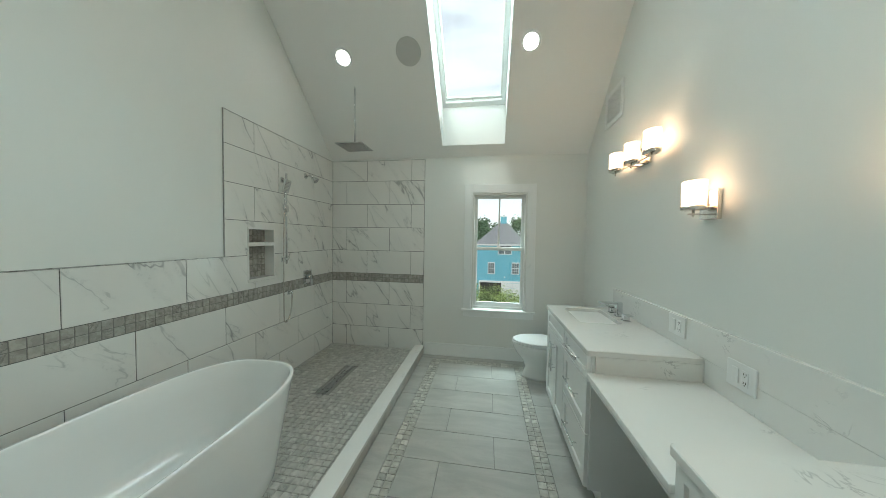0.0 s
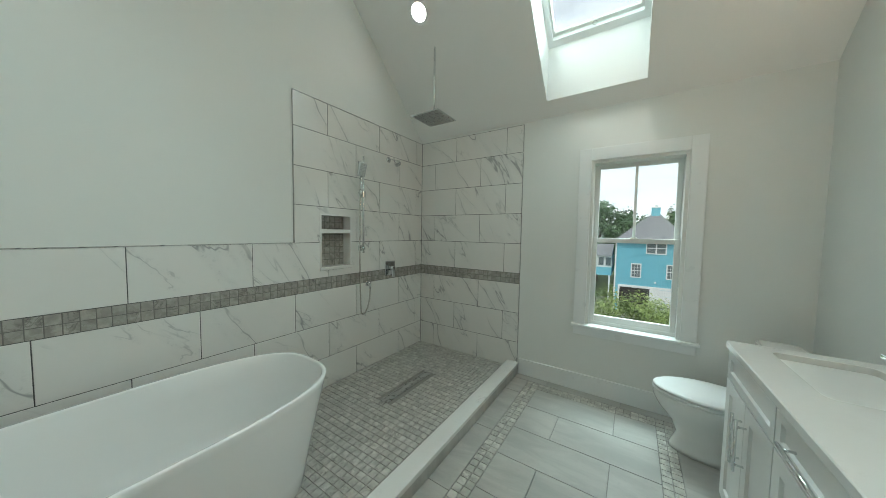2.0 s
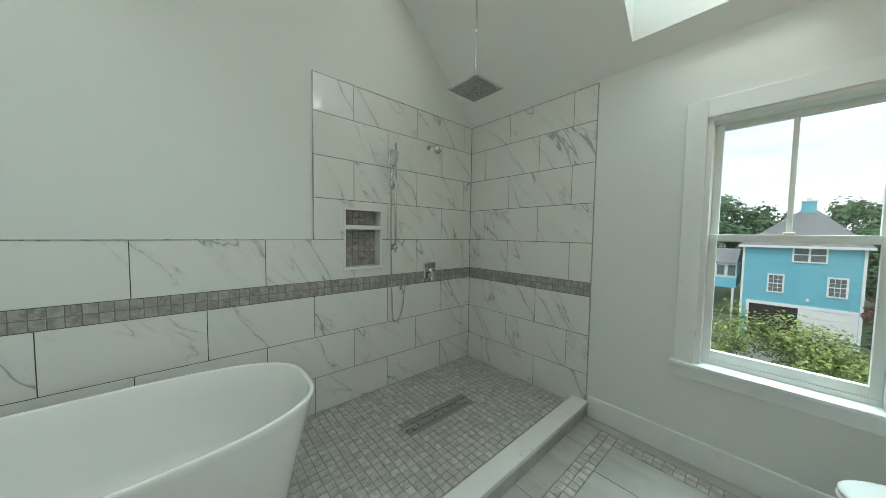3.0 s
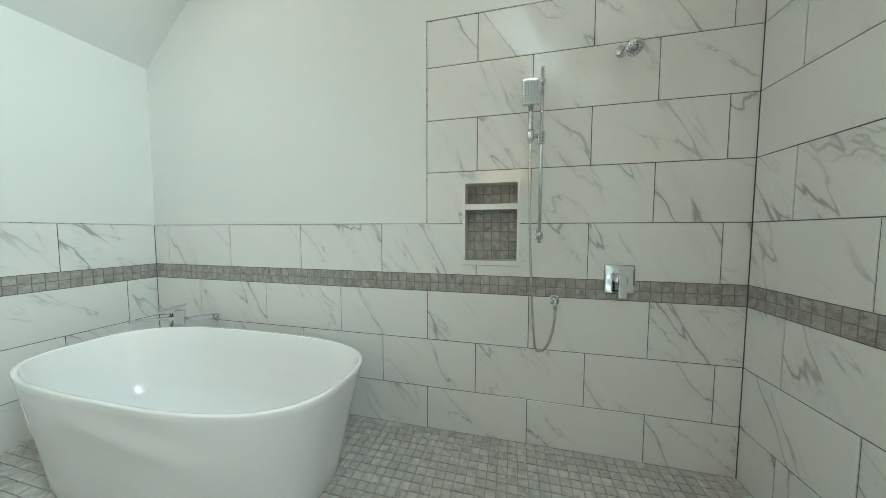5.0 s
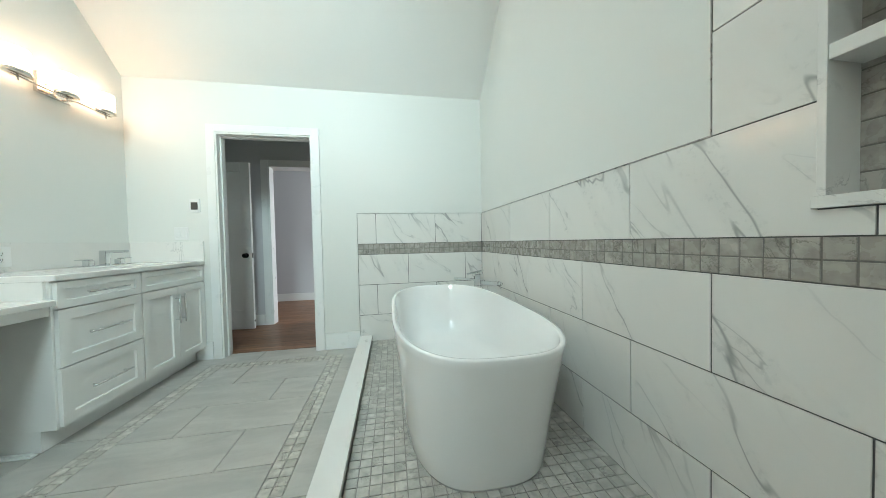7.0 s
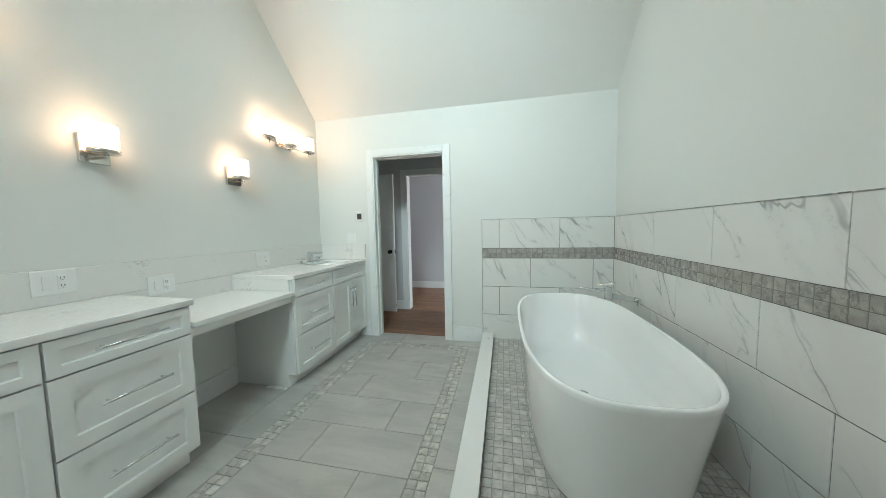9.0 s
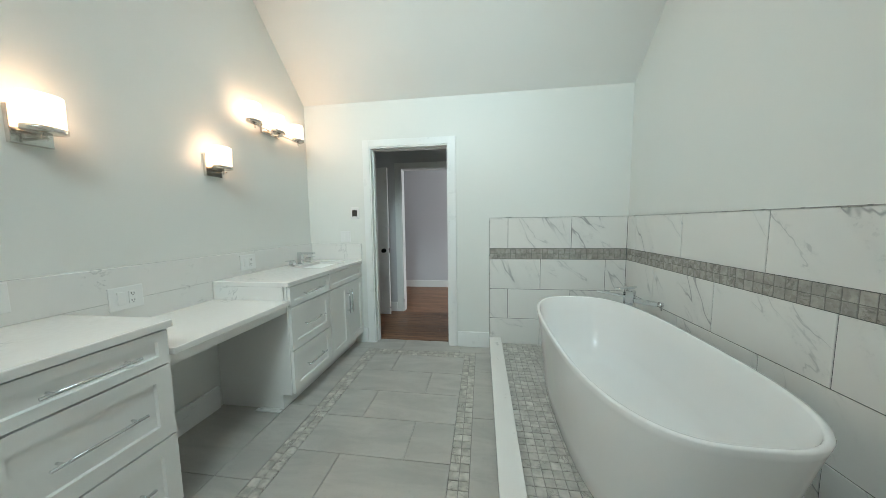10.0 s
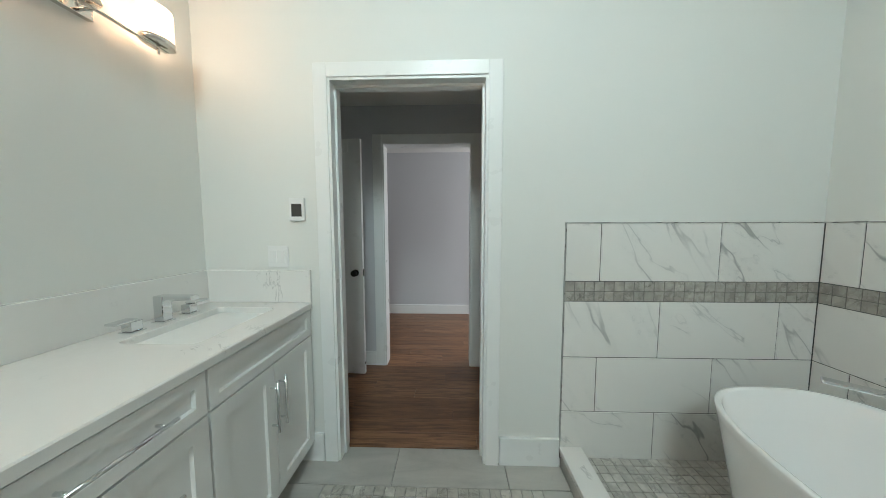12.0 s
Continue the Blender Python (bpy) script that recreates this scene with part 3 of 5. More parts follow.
part("end_splash", boxes((0.897, XR - 0.022, YB + 0.001, YB + 0.02, 0.9310, 1.1100), bevel=0.002), QUARTZ, splash)
tagged(part("loose_trim_strip", boxes((1.0, 1.19, 1.045, 1.075, 0.0045, 0.012), (1.02, 1.17, 1.04, 1.058, 0.0125, 0.018), bevel=0.002), TRIM), "loose white strip of trim lying beside the cabinet", "trim piece")


def faucet(y):
    f = group_of("faucet", "chrome widespread faucet with two lever handles on the counter", "faucet", (1.395, y, 0.93), group="faucets")
    part("spout", boxes((-0.022, 0.022, -0.022, 0.022, 0.006, 0.118), (-0.150, -0.0225, -0.022, 0.022, 0.098, 0.118), bevel=0.004), CHROME, f)
    part("base_plate", boxes((-0.029, 0.029, -0.029, 0.029, 0.0005, 0.007), bevel=0.002), CHROME, f)
    for s in (-0.125, 0.125):
        h = part("handle", boxes((-0.022, 0.022, s - 0.022, s + 0.022, 0.006, 0.046), (-0.03, 0.022, min(s, s + math.copysign(0.075, s)), max(s, s + math.copysign(0.075, s)), 0.047, 0.056), bevel=0.003), CHROME, f)
        part("escutcheon", boxes((-0.029, 0.029, s - 0.029, s + 0.029, 0.0005, 0.006), bevel=0.002), CHROME, h)


faucet(0.168)
faucet(2.60)

# ---- plates on walls ----
def two_gang(y, z):
    p = group_of("outlet_plate", "white double switch and outlet plate on the backsplash", "outlet", (XR - 0.0215, y, z), group="outlet plates")
    part("plate", boxes((-0.007, 0, -0.076, 0.076, -0.061, 0.061), bevel=0.003), PLASTIC, p)
    part("rocker", boxes((-0.011, -0.006, 0.008, 0.042, -0.034, 0.034), bevel=0.002), PLASTIC, p)
    o = part("outlet", boxes((-0.010, -0.006, -0.042, -0.008, -0.034, 0.034), bevel=0.002), PLASTIC, p)
    for dz in (-0.019, 0.019):
        part("slots", boxes((-0.0106, -0.0099, -0.033, -0.030, dz - 0.004, dz + 0.006), (-0.0106, -0.0099, -0.021, -0.018, dz - 0.004, dz + 0.006), (-0.0106, -0.0099, -0.028, -0.023, dz - 0.012, dz - 0.008)), DARK, o)


two_gang(1.998, 1.045)
two_gang(1.547, 0.945)
two_gang(0.735, 1.025)
sw = group_of("switch_plate", "white double rocker switch plate beside the doorway", "switch", (1.077, YB, 1.184))
part("plate", boxes((-0.058, 0.058, 0, 0.007, -0.06, 0.06), bevel=0.003), PLASTIC, sw)
for s in (-0.023, 0.023):
    part("rocker", boxes((s - 0.017, s + 0.017, 0.006, 0.011, -0.034, 0.034), bevel=0.002), PLASTIC, sw)
th = group_of("thermostat", "white floor heat thermostat with a dark screen on the wall", "thermostat", (0.957, YB, 1.441))
part("body", boxes((-0.042, 0.042, 0, 0.018, -0.062, 0.062), bevel=0.005), PLASTIC, th)
part("screen", boxes((-0.028, 0.028, 0.0175, 0.0195, -0.038, 0.030), bevel=0.001), SCREEN, th, "dark grey screen")

vent = group_of("wall_vent", "white louvred air vent high on the wall", "vent", (XR, 3.085, 2.83))
part("frame", boxes((-0.012, 0, -0.19, -0.15, -0.165, 0.165), (-0.012, 0, 0.15, 0.19, -0.165, 0.165), (-0.012, 0, -0.15, 0.15, 0.125, 0.165), (-0.012, 0, -0.15, 0.15, -0.165, -0.125), bevel=0.002), PLASTIC, vent)
# near-black sheet: the duct's shade between the slats, put in as colour
part("shade_backing", boxes((-0.002, -0.0005, -0.15, 0.15, -0.125, 0.125)), DARK, vent)
for k in range(22):
    bm = boxes((-0.009, -0.003, -0.1495, 0.1495, -0.002, 0.002))
    bmesh.ops.transform(bm, verts=bm.verts, matrix=Matrix.Translation((0, 0, -0.119 + k * 0.01133)) @ Matrix.Rotation(radians(35), 4, "Y"))
    part("slat", bm, PLASTIC, vent)


# ---- sconces ----
def cup_and_shade(parent, x, y, z):
    """An opal glass oval on a chrome cup; z is the cup's underside."""
    part("cup", loft([oval(x, y, z, 0.048, 0.062), oval(x, y, z + 0.002, 0.052, 0.067), oval(x, y, z + 0.020, 0.052, 0.067), oval(x, y, z + 0.020, 0.047, 0.062), oval(x, y, z + 0.008, 0.046, 0.06)]), NICKEL, parent, "polished oval cup", True)
    zs = z + 0.012
    part("shade", loft([oval(x, y, zs, 0.043, 0.058), oval(x, y, zs + 0.004, 0.047, 0.0615), oval(x, y, zs + 0.136, 0.048, 0.064), oval(x, y, zs + 0.140, 0.046, 0.062), oval(x, y, zs + 0.136, 0.043, 0.059), oval(x, y, zs + 0.02, 0.041, 0.056)], True, True), SHADE, parent, "glowing opal glass oval shade", True)
    bm = bmesh.new()
    cyl(bm, (x, y, z - 0.036), (x, y, z + 0.002), 0.0055, n=12)
    part("finial", bm, NICKEL, parent, smooth=True)


def thumb_screw(parent, dy, z):
    bm = bmesh.new()
    cyl(bm, (-0.023, dy, z), (-0.036, dy, z), 0.005, n=12)
    part("thumb_screw", bm, NICKEL, parent, smooth=True)


def sconce(y, z):
    s = group_of("wall_sconce", "chrome wall sconce with one lit opal glass shade", "wall lamp", (XR, y, z), group="single sconces")
    part("plate", boxes((-0.024, 0, -0.062, 0.062, -0.079, 0.075), bevel=0.003), NICKEL, s, "mirror polished back plate")
    part("arm", boxes((-0.118, -0.022, -0.007, 0.007, -0.056, -0.048), bevel=0.002), NICKEL, s)
    thumb_screw(s, 0.0, 0.0)
    cup_and_shade(s, -0.092, 0.0, -0.030)


def bar_light(y, z):
    s = group_of("vanity_light", "chrome vanity bar light with three lit opal glass shades", "wall lamp", (XR, y, z), group="bar lights")
    part("plate", boxes((-0.024, 0, -0.105, 0.105, -0.070, 0.066), bevel=0.003), NICKEL, s, "mirror polished back plate")
    part("bar", boxes((-0.101, -0.085, -0.315, 0.315, -0.066, -0.059), bevel=0.002), NICKEL, s)
    for dy in (-0.05, 0.05):
        bm = bmesh.new()
        cyl(bm, (-0.022, dy, -0.0625), (-0.088, dy, -0.0625), 0.006, n=12)
        part("arm", bm, NICKEL, s, smooth=True)
        thumb_screw(s, dy, 0.0)
    for dy in (-0.275, 0.0, 0.275):
        cup_and_shade(s, -0.093, dy, -0.052)


sconce(0.966, 1.745)
sconce(1.80, 1.745)
bar_light(0.37, 2.19)
bar_light(2.50, 2.19)


# ---- ceiling fittings ----
TILT_UP = -math.degrees(math.atan(SLOPE))


def on_vault(x, y):
    return pose(x, y, vault(y), TILT_UP if y > RIDGE else -TILT_UP, 0, 0)


def recessed_light(x, y):
    e = group_of("recessed_light", "lit round recessed ceiling light with a white rim", "ceiling light", group="recessed lights")
    e.matrix_world = on_vault(x, y)
    ring = [[(r * math.cos(k * math.tau / 32), r * math.sin(k * math.tau / 32), z) for k in range(32)] for r, z in ((0.095, 0.0), (0.094, -0.006), (0.072, -0.008), (0.068, -0.002))]
    part("rim", loft(ring, False, False), PLASTIC, e, smooth=True)
    bm = bmesh.new()
    bmesh.ops.create_circle(bm, cap_ends=True, segments=32, radius=0.069, matrix=Matrix.Translation((0, 0, -0.003)) @ Matrix.Rotation(math.pi, 4, "X"))
    part("lens", bm, LED, e, "bright white lens")


recessed_light(-1.192, 2.93)
recessed_light(0.689, 2.93)
# this door-side pair is unseen, added to mirror the pair above
recessed_light(-1.192, 0.675)
recessed_light(0.689, 0.675)
spk = group_of("ceiling_speaker", "round grey cloth-faced speaker in the sloping ceiling", "speaker")
spk.matrix_world = on_vault(-0.494, 2.928)
part("rim", loft([[(r * math.cos(k * math.tau / 40), r * math.sin(k * math.tau / 40), z) for k in range(40)] for r, z in ((0.128, 0.0), (0.127, -0.005), (0.120, -0.006), (0.119, -0.003))], False, False), SPEAKER, spk, smooth=True)
bm = bmesh.new()
bmesh.ops.create_circle(bm, cap_ends=True, segments=40, radius=0.1195, matrix=Matrix.Translation((0, 0, -0.0045)) @ Matrix.Rotation(math.pi, 4, "X"))
part("grille", bm, SPEAKER, spk)

# ---- shower fittings ----
rain = group_of("rain_shower_head", "chrome square rain shower head on a ceiling rod", "shower head", (-1.165, 3.14, 2.545))
part("plate", boxes((-0.155, 0.155, -0.155, 0.155, 0.0, 0.010), bevel=0.003), CHROME, rain)
part("spray_face", boxes((-0.14, 0.14, -0.14, 0.14, -0.003, 0.0005)), STEEL, rain, "dark spray face")
bm = bmesh.new()
for i in range(10):
    for j in range(10):
        cyl(bm, (-0.125 + i * 0.0278, -0.125 + j * 0.0278, -0.007), (-0.125 + i * 0.0278, -0.125 + j * 0.0278, -0.002), 0.003, n=6)
tagged(part("nozzles", bm, SILICONE, rain), kind="stuff")
bm = bmesh.new()
cyl(bm, (0, 0, 0.009), (0, 0, vault(3.14) - 2.545 + 0.01), 0.010)
part("rod", bm, CHROME, rain, smooth=True)
bm = bmesh.new()
cyl(bm, (0, 0, 0.009), (0, 0, 0.04), 0.026, 0.013)
part("collar", bm, CHROME, rain, smooth=True)

TX = XL + 0.0102
wall_head = group_of("wall_shower_head", "chrome round shower head on a short wall arm", "shower head", (TX, 3.172, 2.245))
bm = bmesh.new()
cyl(bm, (0, 0, 0), (0.008, 0, 0), 0.030, n=28)
part("flange", bm, CHROME, wall_head, smooth=True)
part("arm", tube([(0.004, 0, 0), (0.04, 0.004, 0.002), (0.07, 0.008, -0.006), (0.092, 0.012, -0.022)], 0.009, 12), CHROME, wall_head, smooth=True)
bm = bmesh.new()
cyl(bm, (0.088, 0.012, -0.018), (0.118, 0.016, -0.048), 0.016, 0.036, n=28)
cyl(bm, (0.118, 0.016, -0.048), (0.128, 0.0175, -0.058), 0.038, n=28)
part("head", bm, CHROME, wall_head, smooth=True)
bm = bmesh.new()
for k in range(12):
    a = k * math.tau / 12
    for r in (0.014, 0.026):
        c = Vector((0.1283, 0.0175, -0.0583)) + Vector((0.7, 0, 0.7)) * (r * math.cos(a)) + Vector((0, 1, 0)) * (r * math.sin(a))
        cyl(bm, c, c + Vector((0.002, 0, -0.002)), 0.0032, n=6)
tagged(part("nozzles", bm, SILICONE, wall_head), kind="stuff")

bar = group_of("slide_bar_shower", "chrome hand shower on a slide bar with a metal hose", "hand shower", (TX, 2.783, 0.03))
bm = bmesh.new()
cyl(bm, (0.05, 0, 1.225), (0.05, 0, 2.16), 0.010)
part("bar", bm, CHROME, bar, smooth=True)
for z in (1.27, 2.09):
    b = part("bracket", boxes((0, 0.012, -0.024, 0.024, z - 0.028, z + 0.028), bevel=0.004), CHROME, bar)
    bm = bmesh.new()
    cyl(bm, (0.01, 0, z), (0.062, 0, z), 0.015)
    part("stub", bm, CHROME, b, smooth=True)
sl = part("slider", boxes((0.033, 0.068, -0.02, 0.018, 1.76, 1.83), bevel=0.006), CHROME, bar)
bm = bmesh.new()
cyl(bm, (0.055, -0.015, 1.80), (0.075, -0.070, 1.80), 0.011)
cyl(bm, (0.078, -0.058, 1.775), (0.078, -0.058, 1.83), 0.017)
part("holder", bm, CHROME, sl, smooth=True)
bm = bmesh.new()
cyl(bm, (0.078, -0.058, 1.76), (0.088, -0.060, 1.955), 0.0115, 0.014)
hand = part("hand_shower", bm, CHROME, bar, smooth=True)
b2 = boxes((-0.013, 0.009, -0.046, 0.046, -0.065, 0.065), bevel=0.010)
bmesh.ops.transform(b2, verts=b2.verts, matrix=Matrix.Translation((0.102, -0.060, 2.015)) @ Matrix.Rotation(radians(16), 4, "Y"))
head = part("head", b2, CHROME, hand)
b2 = bmesh.new()
for i in range(5):
    for j in range(7):
        cyl(b2, (0.008, -0.030 + i * 0.015, -0.042 + j * 0.014), (0.0115, -0.030 + i * 0.015, -0.042 + j * 0.014), 0.0028, n=6)
bmesh.ops.transform(b2, verts=b2.verts, matrix=Matrix.Translation((0.102, -0.060, 2.015)) @ Matrix.Rotation(radians(16), 4, "Y"))
tagged(part("nozzles", b2, SILICONE, head), kind="stuff")
hose = []
for k in range(241):
    t = k / 240
    if t < 0.72:
        s_ = t / 0.72
        hose.append((0.074 - 0.044 * s_, -0.058 + 0.045 * s_ * s_, 1.765 - s_ * 1.115))
    else:
        a = (t - 0.72) / 0.28 * math.pi
        hose.append((0.030 + 0.012 * (1 - math.cos(a)) / 2, -0.013 + 0.053 * (1 - math.cos(a)) - 0.0, 0.650 - 0.075 * math.sin(a) + 0.205 * ((t - 0.72) / 0.28) ** 2))
part("hose", tube(hose, 0.0060, 8, 0.0014), NICKEL, bar, "ribbed metal hose", True)
elbow = part("wall_elbow", boxes((0, 0.010, 0.069, 0.117, 0.880, 0.930), bevel=0.006), CHROME, bar)
bm = bmesh.new()
cyl(bm, (0.008, 0.093, 0.905), (0.042, 0.093, 0.905), 0.016)
cyl(bm, (0.042, 0.093, 0.910), (0.042, 0.093, 0.855), 0.012, 0.010)
part("outlet", bm, CHROME, elbow, smooth=True)

valve = group_of("shower_valve", "chrome square shower valve plate with a lever on the tiles", "shower valve", (TX, 3.199, 1.062))
part("plate", boxes((0, 0.010, -0.074, 0.074, -0.078, 0.078), bevel=0.009), CHROME, valve)
bm = bmesh.new()
cyl(bm, (0.009, 0, 0.0), (0.055, 0, 0.0), 0.027)
part("hub", bm, CHROME, valve, smooth=True)
part("lever", boxes((0.052, 0.068, -0.022, 0.022, -0.095, 0.028), bevel=0.007), CHROME, valve)

drain = group_of("linear_drain", "long brushed steel linear drain in the mosaic floor", "drain", (-1.200, 2.828, 0.018))
part("frame", boxes((-0.038, -0.030, -0.315, 0.315, 0.032, 0.041), (0.030, 0.038, -0.315, 0.315, 0.032, 0.041), (-0.030, 0.030, -0.315, -0.307, 0.032, 0.041), (-0.030, 0.030, 0.307, 0.315, 0.032, 0.041)), STEEL, drain)
part("cover", boxes((-0.026, 0.026, -0.303, 0.303, 0.033, 0.039), bevel=0.001), STEEL, drain)

niche = group_of("wall_niche", "recessed shower niche with a stone shelf and trim", "niche")
n0, n1, m0, m1 = NICHE
part("trim", boxes((XL - 0.092, XL + 0.014, n0 - 0.010, n0 + 0.006, m0 + 0.004, m1 - 0.006), (XL - 0.092, XL + 0.014, n1 - 0.006, n1 + 0.010, m0 + 0.004, m1 - 0.006), (XL - 0.092, XL + 0.014, n0 - 0.010, n1 + 0.010, m1 - 0.006, m1 + 0.012), bevel=0.0015), QUARTZ, niche)
part("sill", boxes((XL - 0.092, XL + 0.024, n0 - 0.014, n1 + 0.012, m0 - 0.024, m0 + 0.004), bevel=0.002), QUARTZ, niche)
part("shelf", boxes((XL - 0.092, XL + 0.012, n0 + 0.0065, n1 - 0.0065, 1.446, 1.480), bevel=0.002), QUARTZ, niche)

# ---- tub ----
def tub():
    cx, cy, P = -1.222, 1.015, 3.0
    zf = 0.0585
    out = []
    for s_ in (0.0, 0.03, 0.2, 0.4, 0.6, 0.8, 0.95, 1.0):
        k = s_ ** 1.15
        e = 0.006 if s_ == 0 else 0.0
        out.append(oval(cx, cy, zf + 0.583 * s_, 0.356 + 0.056 * k - e, 0.762 + 0.136 * k - e, P, 72))
    out.append(oval(cx, cy, zf + 0.590, 0.409, 0.895, P, 72))
    out.append(oval(cx, cy, zf + 0.590, 0.395, 0.881, P, 72))
    out.append(oval(cx, cy, zf + 0.582, 0.389, 0.875, P, 72))
    for a, b, z in ((0.378, 0.852, 0.46), (0.362, 0.815, 0.34), (0.342, 0.765, 0.22), (0.305, 0.70, 0.15), (0.22, 0.60, 0.125), (0.08, 0.3, 0.118)):
        out.append(oval(cx, cy, zf + z, a, b, P, 72))
    t = group_of("bathtub", "white acrylic freestanding oval bathtub on the mosaic floor", "bathtub")
    part("shell", loft(out, True, True), ACRYLIC, t, smooth=True)
    bm = bmesh.new()
    cyl(bm, (cx, cy, zf + 0.117), (cx, cy, zf + 0.123), 0.032)
    part("drain", bm, CHROME, t, "chrome drain", True)
    bm = boxes((-0.004, 0.004, -0.03, 0.03, -0.008, 0.008), bevel=0.003)
    bmesh.ops.transform(bm, verts=bm.verts, matrix=Matrix.Translation((cx + 0.367, cy - 0.1, zf + 0.43)))
    part("overflow", bm, CHROME, t, "chrome overflow slot")
    return t


tub()
filler = group_of("tub_filler", "chrome rim mounted tub filler with flat lever and spout", "faucet", (-1.590, 0.355, 0.650), -45)
part("base", boxes((-0.026, 0.026, -0.026, 0.026, -0.006, 0.012), bevel=0.003), CHROME, filler)
part("body", boxes((-0.030, 0.026, -0.030, 0.030, 0.012, 0.112), bevel=0.004), CHROME, filler)
bm = boxes((-0.050, 0.095, -0.032, 0.032, -0.008, 0.008), bevel=0.004)
bmesh.ops.transform(bm, verts=bm.verts, matrix=Matrix.Translation((0.014, 0, 0.132)) @ Matrix.Rotation(radians(14), 4, "Y"))
part("lever", bm, CHROME, filler)
part("spout", boxes((0.024, 0.255, -0.024, 0.024, 0.056, 0.070), bevel=0.004), CHROME, filler)
part("cross_bar", boxes((-0.190, -0.024, -0.018, 0.018, 0.020, 0.054), bevel=0.004), CHROME, filler)
bm = bmesh.new()
cyl(bm, (-0.190, 0, 0.037), (-0.222, 0, 0.037), 0.020, 0.018)
cyl(bm, (-0.208, 0, 0.037), (-0.212, 0.006, -0.004), 0.006, 0.005)
part("diverter_knob", bm, CHROME, filler, smooth=True)
bm = bmesh.new()
cyl(bm, (0.052, -0.03, -0.012), (0.050, -0.03, 0.085), 0.011, 0.013)
part("hand_spray", bm, CHROME, filler, smooth=True)
part("spray_cradle", boxes((0.022, 0.064, -0.044, -0.012, 0.040, 0.056), bevel=0.003), CHROME, filler)


# ---- toilet ----
toilet = group_of("toilet", "white two-piece toilet with a closed lid against the wall", "toilet", (XR - 0.11, 3.385, 0.0))


def egg(cx, z, a, b, back=1.0, n=40):
    """An oval longer towards -x."""
    out = []
    for k in range(n):
        t = k * math.tau / n
        c, s_ = math.cos(t), math.sin(t)
        out.append((cx + c * a * (back if c > 0 else 1.0), s_ * b * (1 - 0.10 * (c < 0) * c * c), z))
    return out


part("bowl", loft([egg(-0.40, 0.003, 0.25, 0.105), egg(-0.40, 0.03, 0.245, 0.10), egg(-0.40, 0.12, 0.21, 0.09), egg(-0.42, 0.20, 0.225, 0.105), egg(-0.45, 0.28, 0.265, 0.150), egg(-0.465, 0.34, 0.283, 0.176), egg(-0.468, 0.375, 0.286, 0.182), egg(-0.468, 0.388, 0.280, 0.178)]), CERAMIC, toilet, smooth=True)
part("pedestal", boxes((-0.26, -0.02, -0.10, 0.10, 0.003, 0.38), bevel=0.03), CERAMIC, toilet)
part("seat", loft([egg(-0.468, 0.391, 0.284, 0.182), egg(-0.468, 0.396, 0.290, 0.188), egg(-0.468, 0.405, 0.290, 0.188), egg(-0.468, 0.409, 0.284, 0.182)]), PLASTIC, toilet, smooth=True)
part("lid", loft([egg(-0.462, 0.413, 0.288, 0.186), egg(-0.462, 0.416, 0.293, 0.191), egg(-0.462, 0.428, 0.293, 0.191), egg(-0.462, 0.436, 0.280, 0.178), egg(-0.462, 0.439, 0.15, 0.10)]), PLASTIC, toilet, smooth=True)
part("tank", loft([round_rect(-0.105, 0, 0.085, 0.20, 0.04, 0.39), round_rect(-0.105, 0, 0.095, 0.215, 0.04, 0.60), round_rect(-0.105, 0, 0.10, 0.225, 0.04, 0.745)]), CERAMIC, toilet, smooth=False)
part("tank_lid", loft([round_rect(-0.106, 0, 0.104, 0.232, 0.045, 0.746), round_rect(-0.106, 0, 0.106, 0.235, 0.045, 0.772), round_rect(-0.106, 0, 0.098, 0.227, 0.04, 0.782)]), CERAMIC, toilet)
part("flush_lever", boxes((-0.222, -0.205, -0.20, -0.12, 0.69, 0.71), bevel=0.005), CHROME, toilet)


# ---- outdoors ----
GRASS = paint("lawn", (0.07, 0.12, 0.035), 0.9, 0.3)
ASPHALT = paint("driveway_asphalt", (0.22, 0.21, 0.20), 0.9, 0.3)


def siding():
    m = material("blue_siding", rough=0.6)
    g = Graph(m)
    p = g.place()
    c = g.mix(g.noise(p, 0.7, 3), (0.17, 0.49, 0.60), (0.19, 0.53, 0.65))
    g.put(g.b.inputs["Base Color"], c)
    g.bump(g.noise(p, 30, 3), 0.1, 0.004)
    return m


def shingles():
    m = material("grey_shingles", rough=0.9)
    g = Graph(m)
    p = g.place()
    c = g.mix(g.span(g.noise(p, 3.5, 5, 0.7), 0.3, 0.7), (0.15, 0.155, 0.165), (0.27, 0.275, 0.285))
    g.put(g.b.inputs["Base Color"], c)
    g.bump(g.noise(p, 12, 4), 0.4, 0.02)
    return m


def leaves(name, lo, hi):
    m = material(name, rough=0.55)
    g = Graph(m)
    r = g.add("ShaderNodeNewGeometry").outputs["Random Per Island"]
    c = g.mix(r, lo, hi)
    g.put(g.b.inputs["Base Color"], g.mix(g.span(g.noise(g.place(), 1.3, 3), 0.35, 0.7), c, tuple(x * 0.6 for x in lo)))
    return m


